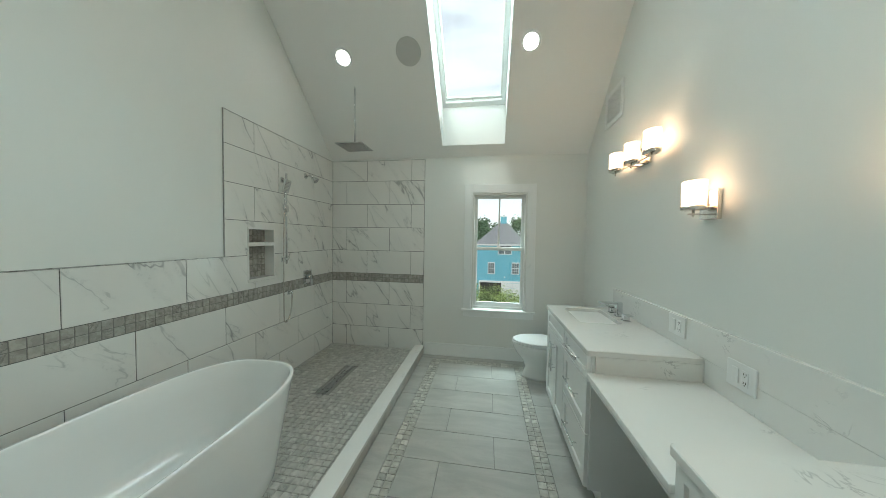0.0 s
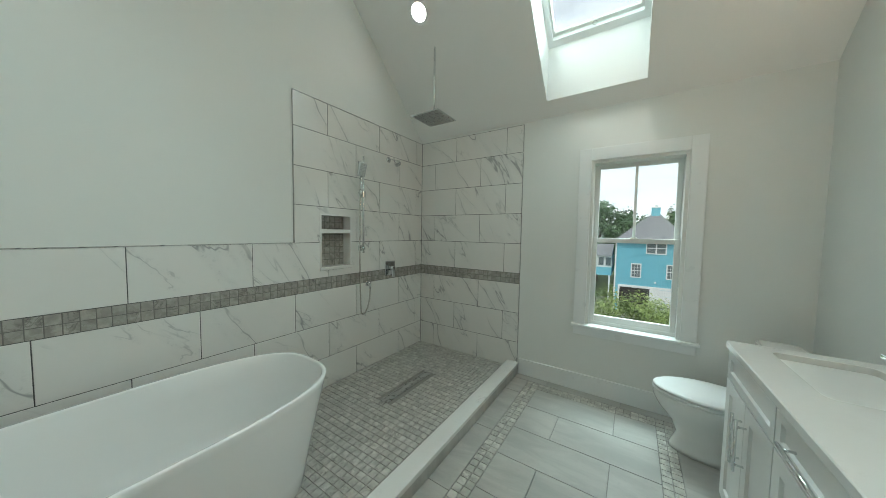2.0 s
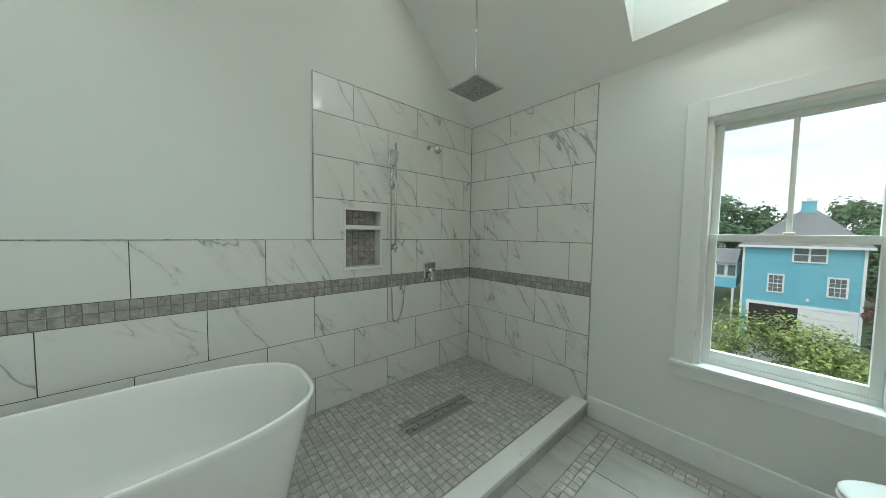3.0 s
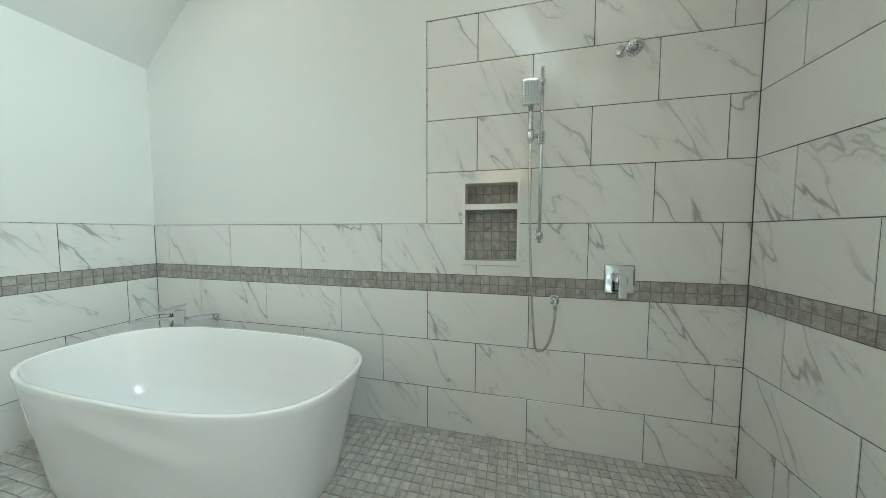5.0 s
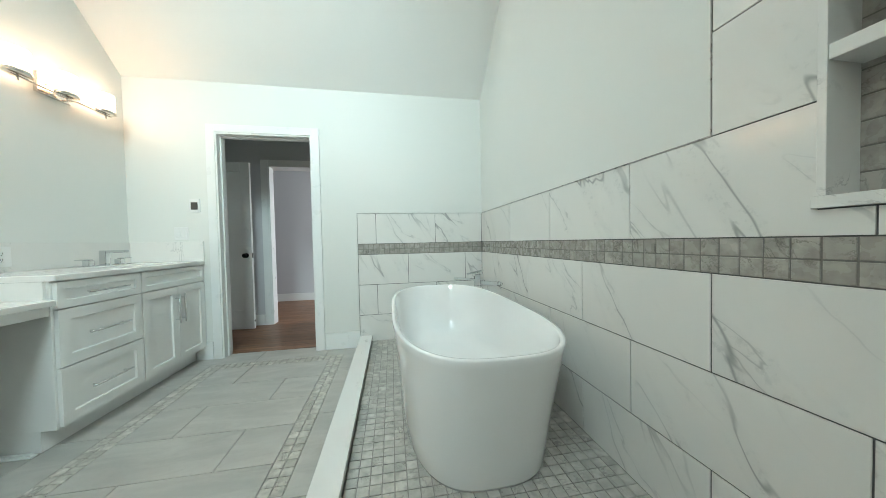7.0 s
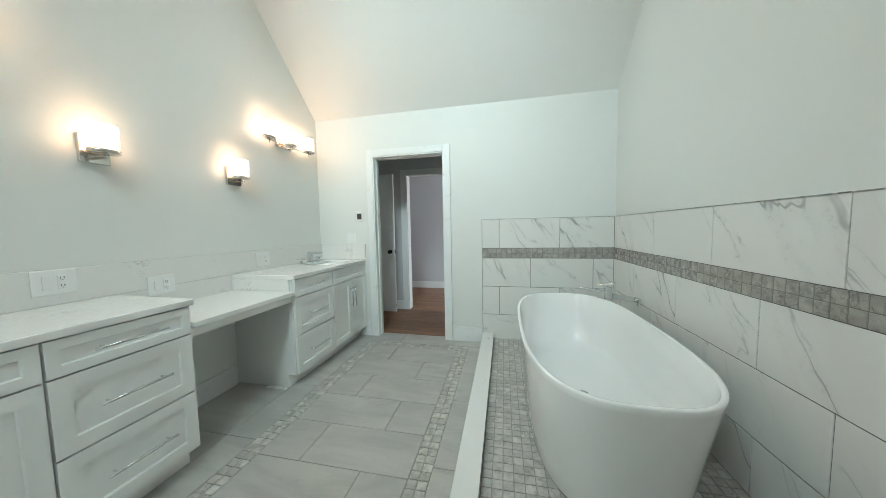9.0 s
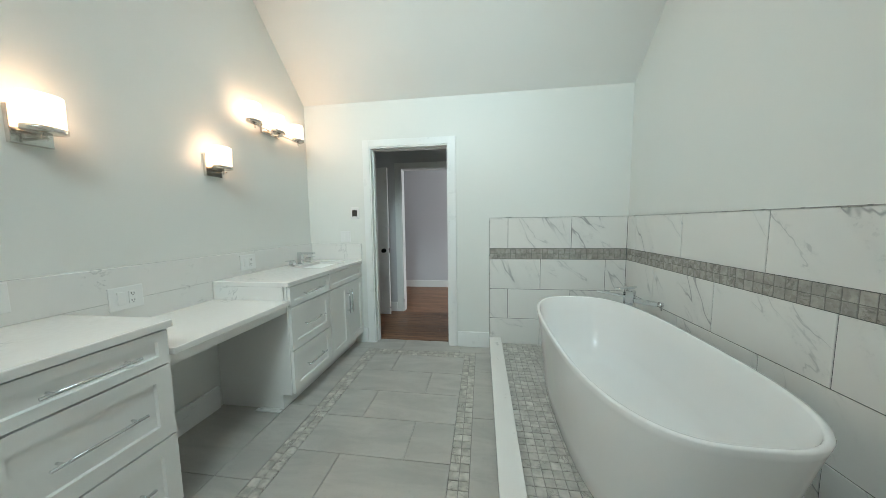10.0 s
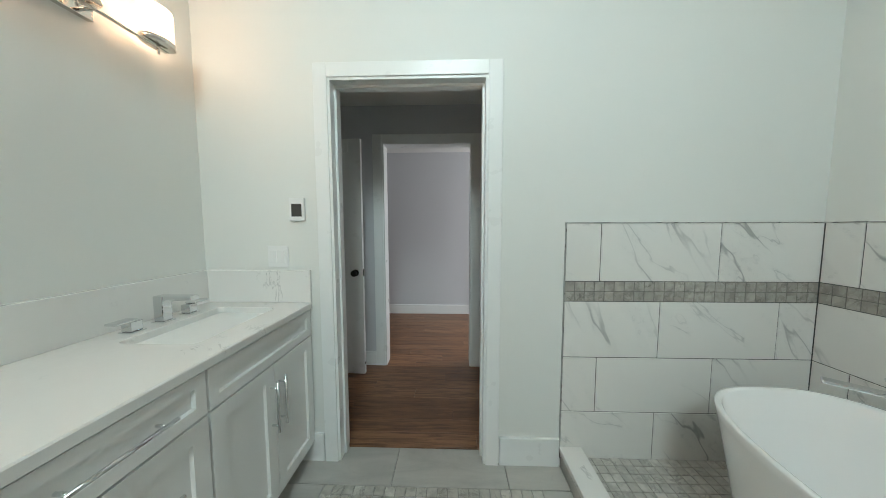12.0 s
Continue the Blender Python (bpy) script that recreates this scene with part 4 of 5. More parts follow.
SIDING, SHINGLE = siding(), shingles()
WHITE_OUT = paint("white_house_trim", (0.78, 0.79, 0.78), 0.5, 0.05)
PANE = material("dark_window_glass", (0.13, 0.155, 0.165), 0.08)
# near-black colour for the shade inside the open garage
GARAGE_SHADE = material("garage_shade", (0.03, 0.03, 0.03), 0.9)
BARK = paint("bark", (0.10, 0.075, 0.055), 0.9, 0.4)
LEAF_NEAR = leaves("light_leaves", (0.17, 0.25, 0.06), (0.40, 0.48, 0.16))
LEAF_FAR = leaves("dark_leaves", (0.06, 0.14, 0.05), (0.14, 0.26, 0.09))
LEAF_SPRUCE = leaves("spruce_needles", (0.018, 0.045, 0.025), (0.04, 0.085, 0.05))
LEAF_RED = leaves("maroon_leaves", (0.10, 0.03, 0.025), (0.20, 0.07, 0.05))

GZ = -6.9
tagged(part("ground", boxes((-400, 400, -400, 1200, GZ - 0.2, GZ)), GRASS), "green lawn reaching to the horizon", "ground", kind="structure")
tagged(part("foundation_wall", boxes((XL - 0.1, XR + 0.1, YB, YW + 0.1, GZ + 0.004, -0.104), (-2.55, 2.55, RY, YB - 0.1, GZ + 0.004, -0.104)), WALL), "plain painted house wall below the bathroom floor", "wall", kind="structure")
tagged(part("road", boxes((-12, 9, 16, 37.6, GZ, GZ + 0.02)), ASPHALT), "grey asphalt driveway before the houses", "driveway", kind="structure")


def far_window(parent, x0, x1, z0, z1, y, halves=1, grid=True):
    w = part("window", boxes((x0 - 0.10, x0, y - 0.08, y, z0 - 0.1, z1 + 0.12), (x1, x1 + 0.10, y - 0.08, y, z0 - 0.1, z1 + 0.12), (x0, x1, y - 0.08, y, z1, z1 + 0.12), (x0, x1, y - 0.08, y, z0 - 0.1, z0)), WHITE_OUT, parent, "white framed window")
    bw = (x1 - x0) / halves
    for h in range(halves):
        a, b = x0 + h * bw, x0 + (h + 1) * bw
        part("pane", boxes((a, b, y - 0.03, y - 0.01, z0, z1)), PANE, w)
        rows = [(a, b, y - 0.06, y - 0.03, (z0 + z1) / 2 - 0.035, (z0 + z1) / 2 + 0.035)]
        if h:
            rows.append((a - 0.06, a + 0.06, y - 0.07, y - 0.03, z0, z1))
        if grid:
            rows += [(a + bw * k / 3 - 0.015, a + bw * k / 3 + 0.015, y - 0.05, y - 0.03, z0, z1) for k in (1, 2)]
            rows += [(a, b, y - 0.05, y - 0.03, z0 + (z1 - z0) * k / 4 - 0.012, z0 + (z1 - z0) * k / 4 + 0.012) for k in (1, 3)]
        part("sash_bars", boxes(*rows), WHITE_OUT, w)


def house():
    HX0, HX1, HY0, HY1, EAVE = -1.45, 4.65, 38.0, 46.0, 0.74
    h = group_of("house", "blue clapboard house with a grey hip roof and garages", "house", (0.35, 0, 0.1))
    part("wall", boxes((HX0, HX1, HY0 + 0.03, HY1, GZ, EAVE)), SIDING, h)
    rows = []
    z = GZ + 2.9
    while z < EAVE - 0.05:
        rows.append((HX0, HX1, HY0 - 0.012, HY0 + 0.03, z, z + 0.105))
        z += 0.125
    c = part("clapboards", boxes(*rows), SIDING, h)
    tagged(c, "blue lapped clapboards", kind="stuff")
    part("base_wall", boxes((4.4, HX1, HY0 - 0.01, HY0 + 0.03, GZ, GZ + 2.9)), SIDING, h)
    bm = bmesh.new()
    o = 0.35
    b = [bm.verts.new(p) for p in ((HX0 - o, HY0 - o, EAVE), (HX1 + o, HY0 - o, EAVE), (HX1 + o, HY1 + o, EAVE), (HX0 - o, HY1 + o, EAVE))]
    r = [bm.verts.new(p) for p in ((1.9, 42, 4.0), (2.4, 42, 4.0))]
    for f in ((b[0], b[1], r[1], r[0]), (b[1], b[2], r[1]), (b[2], b[3], r[0], r[1]), (b[3], b[0], r[0]), (b[3], b[2], b[1], b[0])):
        bm.faces.new(f)
    part("roof", bm, SHINGLE, h, "grey shingle hip roof")
    part("fascia", boxes((HX0 - o, HX1 + o, HY0 - o - 0.03, HY0 - o, EAVE - 0.16, EAVE + 0.03)), WHITE_OUT, h)
    for x in (HX0, HX1):
        part("corner_board", boxes((x - 0.07, x + 0.07, HY0 - 0.06, HY0 + 0.1, GZ, EAVE - 0.02)), WHITE_OUT, h)
    part("chimney", boxes((1.7, 2.5, 41.5, 42.3, 3.2, 4.55)), SIDING, h)
    part("chimney_cap", boxes((1.65, 2.55, 41.45, 42.35, 4.55, 4.64), (1.95, 2.25, 41.7, 42.0, 4.64, 4.9)), WHITE_OUT, h)
    far_window(h, 1.35, 2.9, -0.46, 0.60, HY0 - 0.02, 2, False)
    far_window(h, 0.10, 0.84, -3.05, -1.72, HY0 - 0.02)
    far_window(h, 3.15, 3.92, -3.0, -1.68, HY0 - 0.02)
    # no real opening: a flat panel carries the garage's shade as colour
    part("garage_shade_panel", boxes((-0.95, 1.75, HY0 - 0.005, HY0 + 0.025, GZ, GZ + 2.65)), GARAGE_SHADE, h, "flat dark panel coloured as the shade inside an open garage")
    part("garage_trim", boxes((-1.12, -0.95, HY0 - 0.06, HY0, GZ, GZ + 2.9), (1.75, 2.25, HY0 - 0.06, HY0, GZ, GZ + 2.9), (-0.95, 1.75, HY0 - 0.06, HY0, GZ + 2.65, GZ + 2.9), (4.35, 4.55, HY0 - 0.06, HY0, GZ, GZ + 2.9), (2.25, 4.35, HY0 - 0.06, HY0, GZ + 2.65, GZ + 2.9)), WHITE_OUT, h)
    d = part("garage_door", boxes(*[(2.25, 4.35, HY0 - 0.03, HY0, GZ + k * 0.66, GZ + k * 0.66 + 0.64) for k in range(4)]), WHITE_OUT, h)
    part("wall_lamp", boxes((2.1, 2.26, HY0 - 0.14, HY0 - 0.02, -3.6, -3.42)), WHITE_OUT, h)
    # sun room on posts beside it
    s = group_of("sun_room", "blue and white sun room on posts beside the house", "building", (0, 0, 0))
    X0, X1, Y = -5.4, HX0 - 0.12, 40.0
    part("skirt", boxes((X0, X1, Y, 45, -3.3, -2.35)), SIDING, s)
    part("wall", boxes((X0, X1, Y + 0.05, 45, -2.35, -0.95)), WHITE_OUT, s)
    for k in range(5):
        x = X0 + 0.2 + k * 0.74
        w = part("window", boxes((x, x + 0.62, Y, Y + 0.05, -2.2, -1.1)), WHITE_OUT, s)
        part("pane", boxes((x + 0.05, x + 0.57, Y - 0.02, Y, -2.13, -1.17)), PANE, w)
    bm = bmesh.new()
    v = [bm.verts.new(p) for p in ((X0 - 0.3, Y - 0.3, -0.95), (X1, Y - 0.3, -0.95), (X1, 43.5, 0.35), (X0 - 0.3, 43.5, 0.35), (X0 - 0.3, 45.3, -0.95), (X1, 45.3, -0.95))]
    for f in ((0, 1, 2, 3), (3, 2, 5, 4), (0, 3, 4), (1, 5, 2), (0, 4, 5, 1)):
        bm.faces.new([v[i] for i in f])
    part("roof", bm, SHINGLE, s)
    for x in (X0 + 0.1, (X0 + X1) / 2, X1 - 0.2):
        part("post", boxes((x - 0.08, x + 0.08, Y + 0.02, Y + 0.18, GZ, -3.3)), WHITE_OUT, s)
    p = tagged(part("patio", boxes((-7.0, -1.6, 36.0, 45, GZ + 0.02, GZ + 0.08)), paint("patio_stone", (0.36, 0.34, 0.31), 0.9)), "pale stone patio beside the house", "patio", kind="structure")
    f = group_of("patio_fence", "low black metal fence round the patio", "fence", (0, 0, 0))
    part("rail", boxes((-6.2, -1.7, 35.9, 35.93, GZ + 0.95, GZ + 1.0), (-6.2, -1.7, 35.9, 35.93, GZ + 0.15, GZ + 0.2)), BLACK, f)
    for k in range(31):
        part("post", boxes((-6.2 + k * 0.15 - 0.012, -6.2 + k * 0.15 + 0.012, 35.9, 35.93, GZ, GZ + 1.05)), BLACK, f)
    for x, y in ((-4.3, 38.2), (-3.3, 38.6)):
        c = group_of("patio_chair", "dark patio chair on the stone patio", "chair", (x, y, GZ + 0.081), 20 if x < -5 else -35, "patio chairs")
        part("seat", boxes((-0.25, 0.25, -0.25, 0.25, 0.40, 0.45)), BLACK, c)
        part("backrest", boxes((-0.25, 0.25, 0.22, 0.26, 0.45, 0.95)), BLACK, c)
        for a in (-0.23, 0.23):
            for b_ in (-0.23, 0.23):
                part("leg", boxes((a - 0.02, a + 0.02, b_ - 0.02, b_ + 0.02, 0, 0.40)), BLACK, c)


house()


def tree(name, label, x, y, z0, z1, r, mat, n, size, crown_from=0.35, seed=0, trunk=0.14, flat=1.0):
    """Trunk, limbs and a crown of small leaves in clumps."""
    rnd = random.Random(seed)
    t = group_of(name, label, "tree", (x, y, z0))
    H = z1 - z0
    bm = tube([(rnd.uniform(-0.1, 0.1) * k, rnd.uniform(-0.1, 0.1) * k, H * 0.8 * k / 6) for k in range(7)], trunk, 8)
    for v in bm.verts:
        k = 1 - 0.75 * v.co.z / (H * 0.8)
        v.co.x *= k
        v.co.y *= k
    part("trunk", bm, BARK, t)
    clumps = []
    zc = H * (1 + crown_from) / 2
    hz = H * (1 - crown_from) / 2
    for _ in range(60):
        a, e, q = rnd.uniform(0, math.tau), rnd.uniform(-1, 1), rnd.uniform(0.45, 1.0) ** 0.5
        f = math.sqrt(1 - e * e)
        clumps.append(Vector((math.cos(a) * f * r * q, math.sin(a) * f * r * q * flat, zc + e * hz * q)))
    for k in range(7):
        c = clumps[k * 8]
        part("limb", tube([(0, 0, H * 0.3), (c.x * 0.4, c.y * 0.4, H * 0.3 + (c.z - H * 0.3) * 0.55), tuple(c)], trunk * 0.28, 6), BARK, t)
    vs, fs = [], []
    cr = r * 0.34
    for i in range(n):
        c = clumps[rnd.randrange(60)]
        d = Vector((rnd.gauss(0, 1), rnd.gauss(0, 1), rnd.gauss(0, 0.8))).normalized() * cr * rnd.uniform(0.5, 1.05)
        p = c + d
        nrm = (d + Vector((rnd.uniform(-0.6, 0.6), rnd.uniform(-0.6, 0.6), rnd.uniform(0, 1.0)))).normalized()
        u = nrm.orthogonal().normalized()
        u.rotate(Matrix.Rotation(rnd.uniform(0, math.tau), 3, nrm))
        w = nrm.cross(u)
        s_ = size * rnd.uniform(0.6, 1.3)
        o = len(vs)
        vs += [p - u * s_ * 0.5, p + w * s_ * 0.28 + nrm * s_ * 0.08, p + u * s_ * 0.5, p - w * s_ * 0.28 + nrm * s_ * 0.08]
        fs.append((o, o + 1, o + 2, o + 3))
    me = bpy.data.meshes.new("crown")
    me.from_pydata([tuple(v) for v in vs], [], fs)
    me.materials.append(mat)
    ob = new("crown", me)
    ob.parent = t
    tagged(ob, kind="stuff")
    return t


tree("small_tree", "bushy light green tree below the window", 0.36, 12.0, GZ, -0.52, 1.45, LEAF_NEAR, 24000, 0.085, 0.5, 3, 0.10)
tree("small_tree", "bushy light green tree below the window", 1.65, 12.4, GZ, -1.1, 1.1, LEAF_NEAR, 12000, 0.085, 0.5, 5, 0.08)
for k, (x, y, top, r) in enumerate(((-9.5, 56, 7.0, 4.6), (-5.0, 60, 6.8, 4.6), (0.2, 66, 5.8, 4.6), (6.6, 58, 5.6, 4.0), (11.0, 62, 6.0, 4.6), (-14.5, 60, 5.4, 5.0), (16, 58, 5.5, 5.0), (-6.8, 50, 3.2, 3.0), (-11.5, 49, 3.6, 3.2), (9.0, 50, 3.0, 2.8))):
    tree("tree", "dark green leafy tree behind the houses", x, y, GZ, top, r, LEAF_FAR, 5500, 0.6, 0.15, 20 + k, 0.3)
tree("shrub_tree", "maroon leaved small tree beside the house", 5.3, 33.0, GZ, -1.7, 0.8, LEAF_RED, 1500, 0.22, 0.25, 41, 0.09)


def spruce(x, y, z1):
    rnd = random.Random(9)
    t = group_of("spruce_tree", "tall dark spruce tree beside the blue house", "tree", (x, y, GZ))
    H = z1 - GZ
    bm = bmesh.new()
    cyl(bm, (0, 0, 0), (0, 0, H * 0.98), 0.22, 0.02, 10)
    part("trunk", bm, BARK, t)
    vs, fs = [], []
    for k in range(5200):
        q = rnd.random() ** 0.6
        z = H * (0.12 + 0.87 * (1 - q))
        tier = math.floor(rnd.uniform(0, 7)) * math.tau / 7 + z * 2.3
        rad = 1.7 * q * rnd.random() ** 0.5
        a = tier + rnd.gauss(0, 0.16)
        p = Vector((math.cos(a) * rad, math.sin(a) * rad, z - rad * 0.28 + rnd.gauss(0, 0.07)))
        d = Vector((math.cos(a), math.sin(a), -0.45)) * 0.28
        w = Vector((-math.sin(a), math.cos(a), rnd.uniform(-0.6, 0.6))) * 0.07
        o = len(vs)
        vs += [tuple(p - d), tuple(p + w), tuple(p + d), tuple(p - w)]
        fs.append((o, o + 1, o + 2, o + 3))
    me = bpy.data.meshes.new("branches")
    me.from_pydata(vs, [], fs)
    me.materials.append(LEAF_SPRUCE)
    ob = new("branches", me)
    ob.parent = t
    tagged(ob, kind="stuff")


spruce(5.9, 31.0, 6.4)


# ---- tiles ----
PIECES = {}


def piece_mesh(w, h, d, mat, chamfer=0.0012):
    """A tile lying in x and z with its face towards -y, its back at y = 0."""
    key = (round(w, 4), round(h, 4), round(d, 4), mat.name)
    if key not in PIECES:
        c = chamfer
        v = [(-w / 2, 0, -h / 2), (w / 2, 0, -h / 2), (w / 2, 0, h / 2), (-w / 2, 0, h / 2)]
        v += [(x, -d + c, z) for x, _, z in v[:4]]
        v += [(math.copysign(w / 2 - c, x), -d, math.copysign(h / 2 - c, z)) for x, _, z in v[:4]]
        f = []
        for o in (0, 4):
            f += [(o + k, o + (k + 1) % 4, o + 4 + (k + 1) % 4, o + 4 + k) for k in range(4)]
        f += [(8, 9, 10, 11)]
        me = bpy.data.meshes.new("tile")
        me.from_pydata(v, [], f)
        me.materials.append(mat)
        PIECES[key] = me
    return PIECES[key]


def lay(name, parent, m, w, h, d, mat, jitter=0.0):
    ob = new(name, piece_mesh(w, h, d, mat))
    ob.parent = parent
    ob.matrix_world = m @ Matrix.Translation((0, random.uniform(-jitter, jitter), 0)) if jitter else m
    return ob


def minus(r, hole):
    """What is left of a rectangle u0 u1 v0 v1 outside a hole."""
    u0, u1, v0, v1 = r
    a0, a1, b0, b1 = hole
    if u1 <= a0 or u0 >= a1 or v1 <= b0 or v0 >= b1:
        return [r]
    out = []
    if v0 < b0:
        out.append((u0, u1, v0, b0))
    if v1 > b1:
        out.append((u0, u1, b1, v1))
    v0, v1 = max(v0, b0), min(v1, b1)
    if u0 < a0:
        out.append((u0, a0, v0, v1))
    if u1 > a1:
        out.append((a1, u1, v0, v1))
    return out


LEVELS = [0.052, 0.326, 0.636, 0.946, 1.054, 1.364, 1.674, 1.984, 2.294, 2.563]
TW, GAP, THICK = 0.613, 0.0042, 0.010


def tile_field(parent, place, u0, u1, courses, joint_of, hole=None):
    """Marble courses. place(u, z) is the pose of a tile's middle on the wall's back plane."""
    for c in courses:
        z0, z1 = LEVELS[c], LEVELS[c + 1]
        first = joint_of(c)
        k = math.floor((u0 - first) / TW)
        u = first + k * TW
        while u < u1 - 0.012:
            a, b = max(u, u0), min(u + TW, u1)
            if b - a > 0.012:
                cut = minus((a, b, z0, z1), hole) if hole else [(a, b, z0, z1)]
                if len(cut) == 1:
                    r = cut[0]
                    lay("tile", parent, place((r[0] + r[1]) / 2, (r[2] + r[3]) / 2), r[1] - r[0] - GAP, r[3] - r[2] - GAP, THICK, MARBLE, 0.0003)
                elif cut:
                    # one tile notched round the hole
                    g, mu, mz = GAP / 2, (a + b) / 2, (z0 + z1) / 2
                    rows = []
                    for r in cut:
                        rows.append((r[0] + g * (r[0] == a) - mu, r[1] - g * (r[1] == b) - mu, -THICK, 0, r[2] + g * (r[2] == z0) - mz, r[3] - g * (r[3] == z1) - mz))
                    ob = part("tile", boxes(*rows), MARBLE, parent)
                    ob.matrix_world = place(mu, mz)
            u += TW


def mosaic_band(parent, place, u0, u1):
    n = round((u1 - u0) / 0.0525)
    s = (u1 - u0) / n
    h = (LEVELS[4] - LEVELS[3]) / 2
    for i in range(n):
        for j in range(2):
            lay("mosaic_tile", parent, place(u0 + (i + 0.5) * s, LEVELS[3] + (j + 0.5) * h), s - 0.0035, h - 0.0035, 0.009, BAND, 0.0004)


def on_left(u, z):
    return pose(XL, u, z, 0, 0, 90)


def on_window(u, z):
    return pose(u, YW, z)


def on_door(u, z):
    return pose(u, YB, z, 0, 0, 180)


Y0 = 2.124
EDGE = -0.500
grout = 0.0065
part("grout", boxes(
    (XL, XL + grout, YB, NICHE[0], 0.048, LEVELS[5] - 0.002), (XL, XL + grout, NICHE[1], YW, 0.048, LEVELS[5] - 0.002), (XL, XL + grout, NICHE[0], NICHE[1], 0.048, NICHE[2]),
    (XL, XL + grout, Y0 + 0.002, NICHE[0], LEVELS[5] - 0.002, LEVELS[9] - 0.002), (XL, XL + grout, NICHE[1], YW, LEVELS[5] - 0.002, LEVELS[9] - 0.002), (XL, XL + grout, NICHE[0], NICHE[1], NICHE[3], LEVELS[9] - 0.002)), GROUT, wall_left)
part("grout", boxes((XL + grout, EDGE - 0.002, YW - grout, YW, 0.048, LEVELS[9] - 0.002)), GROUT, wall_window)
part("grout", boxes((XL + grout, EDGE + 0.013, YB, YB + grout, 0.048, LEVELS[5] - 0.002)), GROUT, wall_door)
z3, z4 = LEVELS[3] + 0.001, LEVELS[4] - 0.001
part("band_grout", boxes((XL + 0.002, XL + grout + 0.0006, YB + 0.01, YW - 0.01, z3, z4)), GROUT_B, wall_left)
part("band_grout", boxes((XL + 0.01, EDGE - 0.002, YW - grout - 0.0006, YW - 0.002, z3, z4)), GROUT_B, wall_window)
part("band_grout", boxes((XL + 0.01, EDGE + 0.013, YB + 0.002, YB + grout + 0.0006, z3, z4)), GROUT_B, wall_door)
tee = lambda c: Y0 - TW / 2 if c in (1, 4, 6, 8) else Y0
tile_field(wall_left, on_left, YB + THICK, YW - THICK, (0, 1, 2, 4), tee, (2.346, 2.680, 1.115, 1.618))
tile_field(wall_left, on_left, Y0, YW - THICK, (5, 6, 7, 8), tee, (2.346, 2.680, 1.115, 1.618))
tile_field(wall_window, on_window, XL + THICK, EDGE, (0, 1, 2, 4, 5, 6, 7, 8), lambda c: -1.289 if c in (1, 4, 6, 8) else -1.586)
tile_field(wall_door, on_door, XL + THICK, EDGE + 0.015, (0, 1, 2, 4), lambda c: -1.28 if c in (1, 4) else -1.602)
mosaic_band(wall_left, on_left, YB + THICK, YW - THICK)
mosaic_band(wall_window, on_window, XL + THICK, EDGE)
mosaic_band(wall_door, on_door, XL + THICK, EDGE + 0.015)
# thin dark grey strip along the free ends of the tiling
part("edge_strip", boxes((XL, XL + 0.0115, YB + THICK, Y0 - 0.003, LEVELS[5], LEVELS[5] + 0.004), (XL, XL + 0.011, Y0 - 0.004, Y0, LEVELS[5], LEVELS[9] + 0.004), (XL, XL + 0.011, Y0, YW, LEVELS[9], LEVELS[9] + 0.004)), STEEL, wall_left)
part("edge_strip", boxes((EDGE, EDGE + 0.004, YW - 0.011, YW, 0.117, LEVELS[9] + 0.004), (XL + 0.011, EDGE, YW - 0.011, YW, LEVELS[9], LEVELS[9] + 0.004)), STEEL, wall_window)
part("edge_strip", boxes((EDGE + 0.015, EDGE + 0.019, YB, YB + 0.011, 0.117, LEVELS[5] + 0.004), (XL + 0.011, EDGE + 0.015, YB, YB + 0.011, LEVELS[5], LEVELS[5] + 0.004)), STEEL, wall_door)

# niche back
for i in range(6):
    for j in range(8):
        w, h = (NICHE[1] - NICHE[0]) / 6, (NICHE[3] - NICHE[2]) / 8
        lay("mosaic_tile", wall_left, pose(XL - 0.099, NICHE[0] + (i + 0.5) * w, NICHE[2] + (j + 0.5) * h, 0, 0, 90), w - 0.004, h - 0.004, 0.009, BAND, 0.0004)
part("grout", boxes((XL - 0.10, XL - 0.092, NICHE[0], NICHE[1], NICHE[2], NICHE[3])), GROUT_B, wall_left)


def on_floor(x, y, z):
    return pose(x, y, z, -90, 0, 0)


def floor_piece(name, x0, x1, y0, y1, mat, gap, z=-0.006, d=0.009, jitter=0.0):
    lay(name, floor, on_floor((x0 + x1) / 2, (y0 + y1) / 2, z), x1 - x0 - gap, y1 - y0 - gap, d, mat, jitter)


# shower floor mosaic: the stretch by the drain as single pieces, the rest joined
nx, ny = 23, 76
sx, sy = (1.183 / nx), (3.94 / ny)
rest_v, rest_f = [], []
DRAIN = (-1.24, -1.16, 2.513, 3.143)
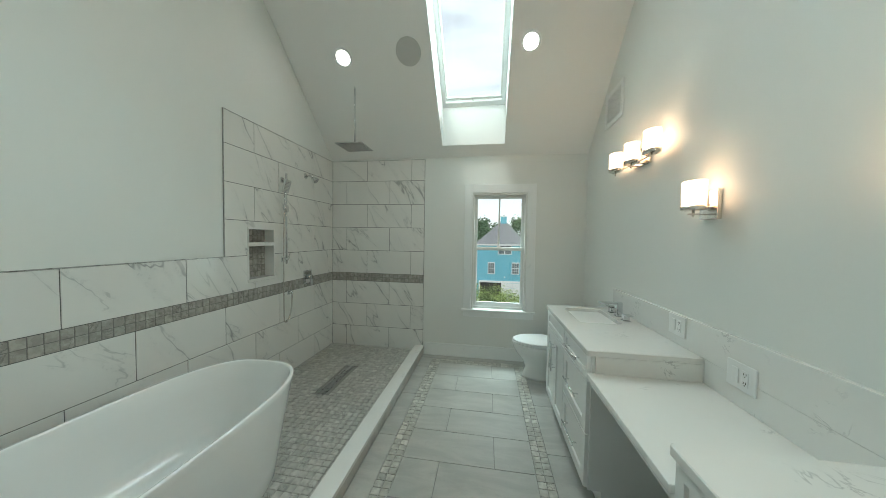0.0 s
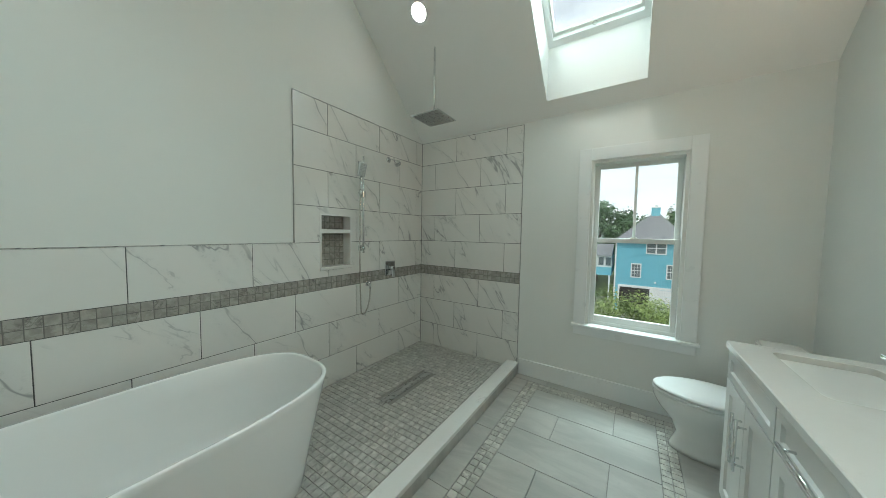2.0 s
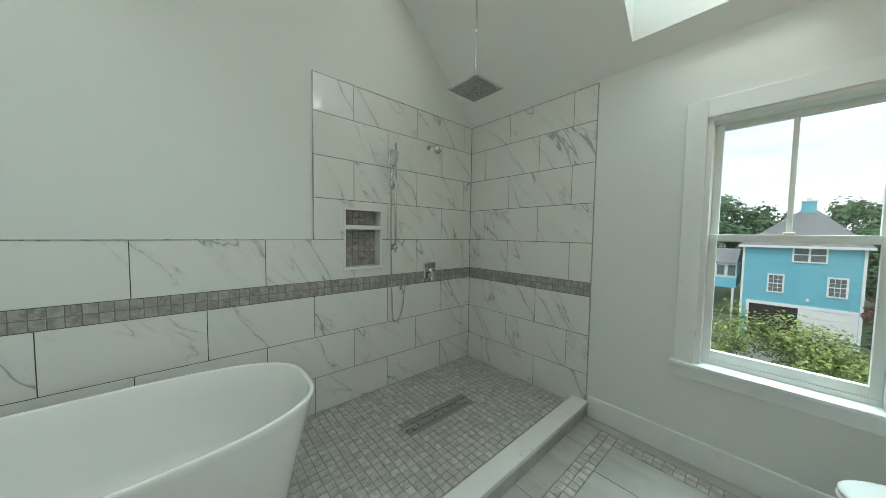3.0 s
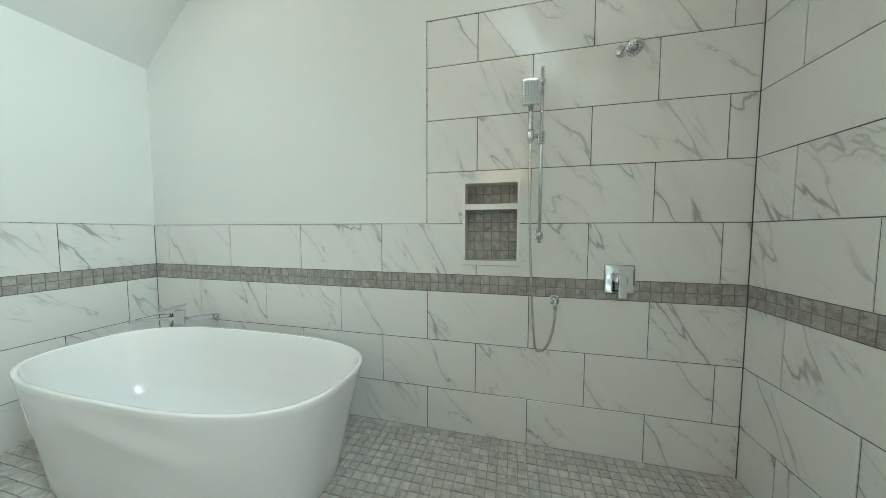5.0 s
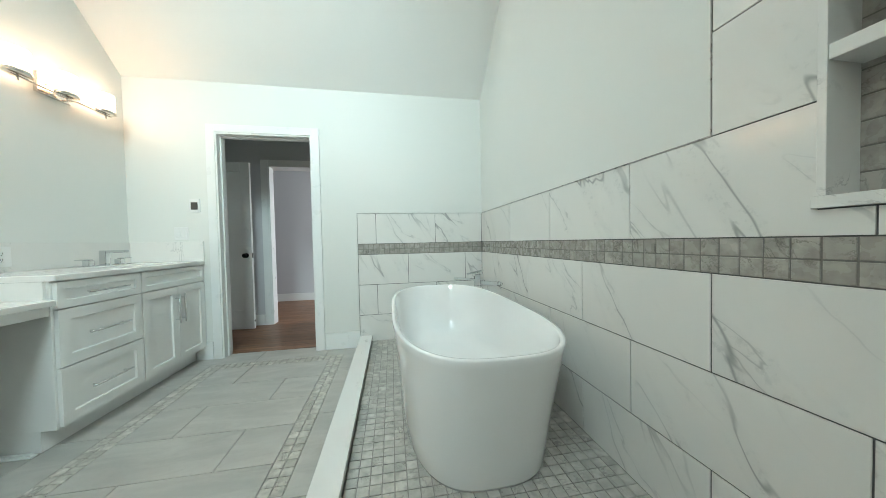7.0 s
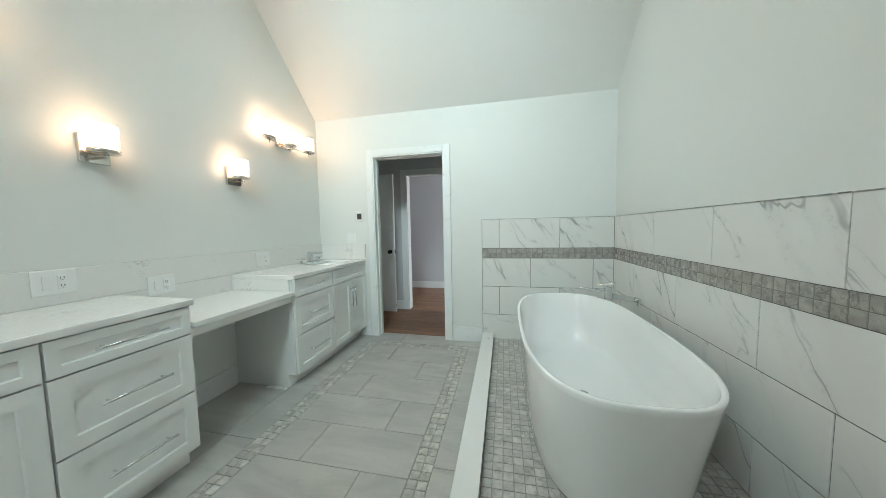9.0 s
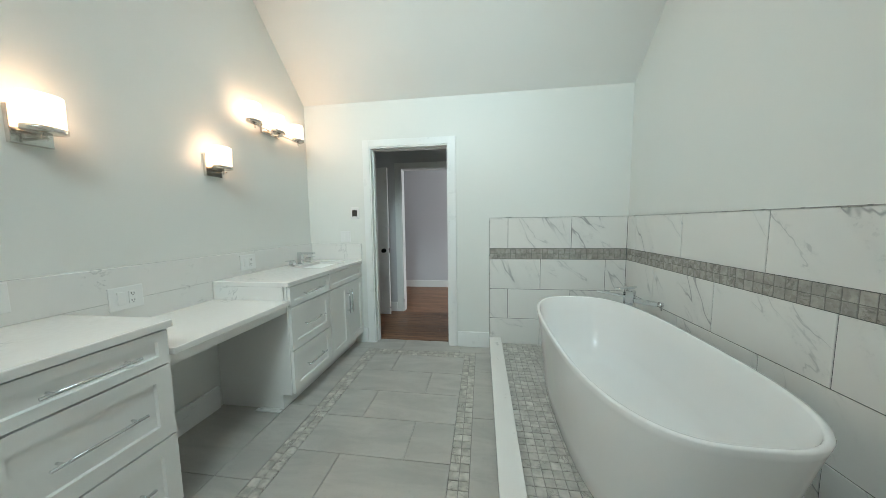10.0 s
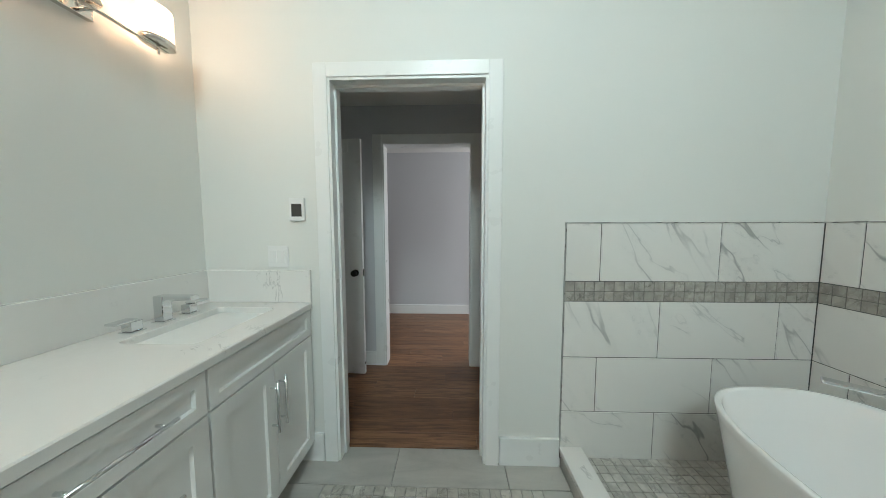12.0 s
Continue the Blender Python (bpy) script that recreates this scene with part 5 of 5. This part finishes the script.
for j in range(ny):
    for i in range(nx):
        x, y = XL + THICK + 0.002 + (i + 0.5) * sx, YB + THICK + (j + 0.5) * sy
        if DRAIN[0] - 0.02 < x < DRAIN[1] + 0.02 and DRAIN[2] - 0.01 < y < DRAIN[3] + 0.01:
            continue
        if 44 <= j < 57:
            lay("mosaic_tile", floor, on_floor(x, y, 0.050), sx - 0.0035, sy - 0.0035, 0.0075, SHOWER, 0.0004)
        else:
            o, w, h, top = len(rest_v), sx / 2 - 0.00175, sy / 2 - 0.00175, 0.0575 + random.uniform(-0.0004, 0.0004)
            c = 0.0012
            for a, z in ((0, 0.050), (0, top - c), (c, top)):
                rest_v += [(x - w + a, y - h + a, z), (x + w - a, y - h + a, z), (x + w - a, y + h - a, z), (x - w + a, y + h - a, z)]
            for q in (0, 4):
                rest_f += [(o + q + k, o + q + (k + 1) % 4, o + q + 4 + (k + 1) % 4, o + q + 4 + k) for k in range(4)]
            rest_f.append((o + 8, o + 9, o + 10, o + 11))
me = bpy.data.meshes.new("mosaic_tiles")
me.from_pydata(rest_v, [], rest_f)
me.materials.append(SHOWER_J)
ob = new("mosaic_tiles", me)
ob.parent = floor
tagged(ob, "small square grey marble mosaic tiles", kind="stuff")

# bathroom floor: field, mosaic border, outer ring
FX0, FX1, FY0, RUN, ROWS_N = -0.233, 0.675, 0.096, 0.3152, 11
FY1 = FY0 + RUN * ROWS_N
B = 0.108
for r in range(ROWS_N):
    xj = 0.406 if r % 2 == 0 else 0.031
    y0 = FY0 + r * RUN
    floor_piece("tile", FX0, xj, y0, y0 + RUN, PORCELAIN, 0.004)
    floor_piece("tile", xj, FX1, y0, y0 + RUN, PORCELAIN, 0.004)


def border(x0, x1, y0, y1):
    a, b = max(1, round((x1 - x0) / 0.054)), max(1, round((y1 - y0) / 0.054))
    for i in range(a):
        for j in range(b):
            floor_piece("mosaic_tile", x0 + (x1 - x0) * i / a, x0 + (x1 - x0) * (i + 1) / a, y0 + (y1 - y0) * j / b, y0 + (y1 - y0) * (j + 1) / b, BORDER, 0.004, jitter=0.0003)


border(FX0 - B, FX1 + B, FY0 - B, FY0)
border(FX0 - B, FX1 + B, FY1, FY1 + B)
border(FX0 - B, FX0, FY0, FY1)
border(FX1, FX1 + B, FY0, FY1)
for x0, x1, y0, y1, along in ((-0.49, FX0 - B, FY0 - B, FY1 + B, "y"), (FX1 + B, 1.0, FY0 - B, FY1 + B, "y"), (1.0, XR, FY0 - B, FY1 + B, "y"), (-0.49, XR, FY1 + B, YW, "x"), (-0.49, XR, YB - 0.095, FY0 - B, "x")):
    lo, hi = (y0, y1) if along == "y" else (x0, x1)
    u = lo - (0.25 if along == "y" else 0.30)
    while u < hi:
        a, b = max(u, lo), min(u + 0.613, hi)
        if b - a > 0.01:
            if along == "y":
                floor_piece("tile", x0, x1, a, b, PORCELAIN, 0.004)
            else:
                floor_piece("tile", a, b, y0, y1, PORCELAIN, 0.004)
        u += 0.613

# hall planks
y = YB - 0.105
row = 0
while y > RY:
    x = -2.0 - random.uniform(0, 1.2)
    while x < 2.0:
        L = random.choice((0.7, 1.0, 1.3, 1.6))
        a, b = max(x, -1.9), min(x + L, 1.75)
        if b - a > 0.05:
            ob = new("plank", piece_mesh(round(b - a - 0.0015, 3), 0.1255, 0.010, WOOD, 0.0008))
            ob.parent = floor_hall
            ob.matrix_world = on_floor((a + b) / 2, y - 0.0635, -0.008)
        x += L
    y -= 0.127
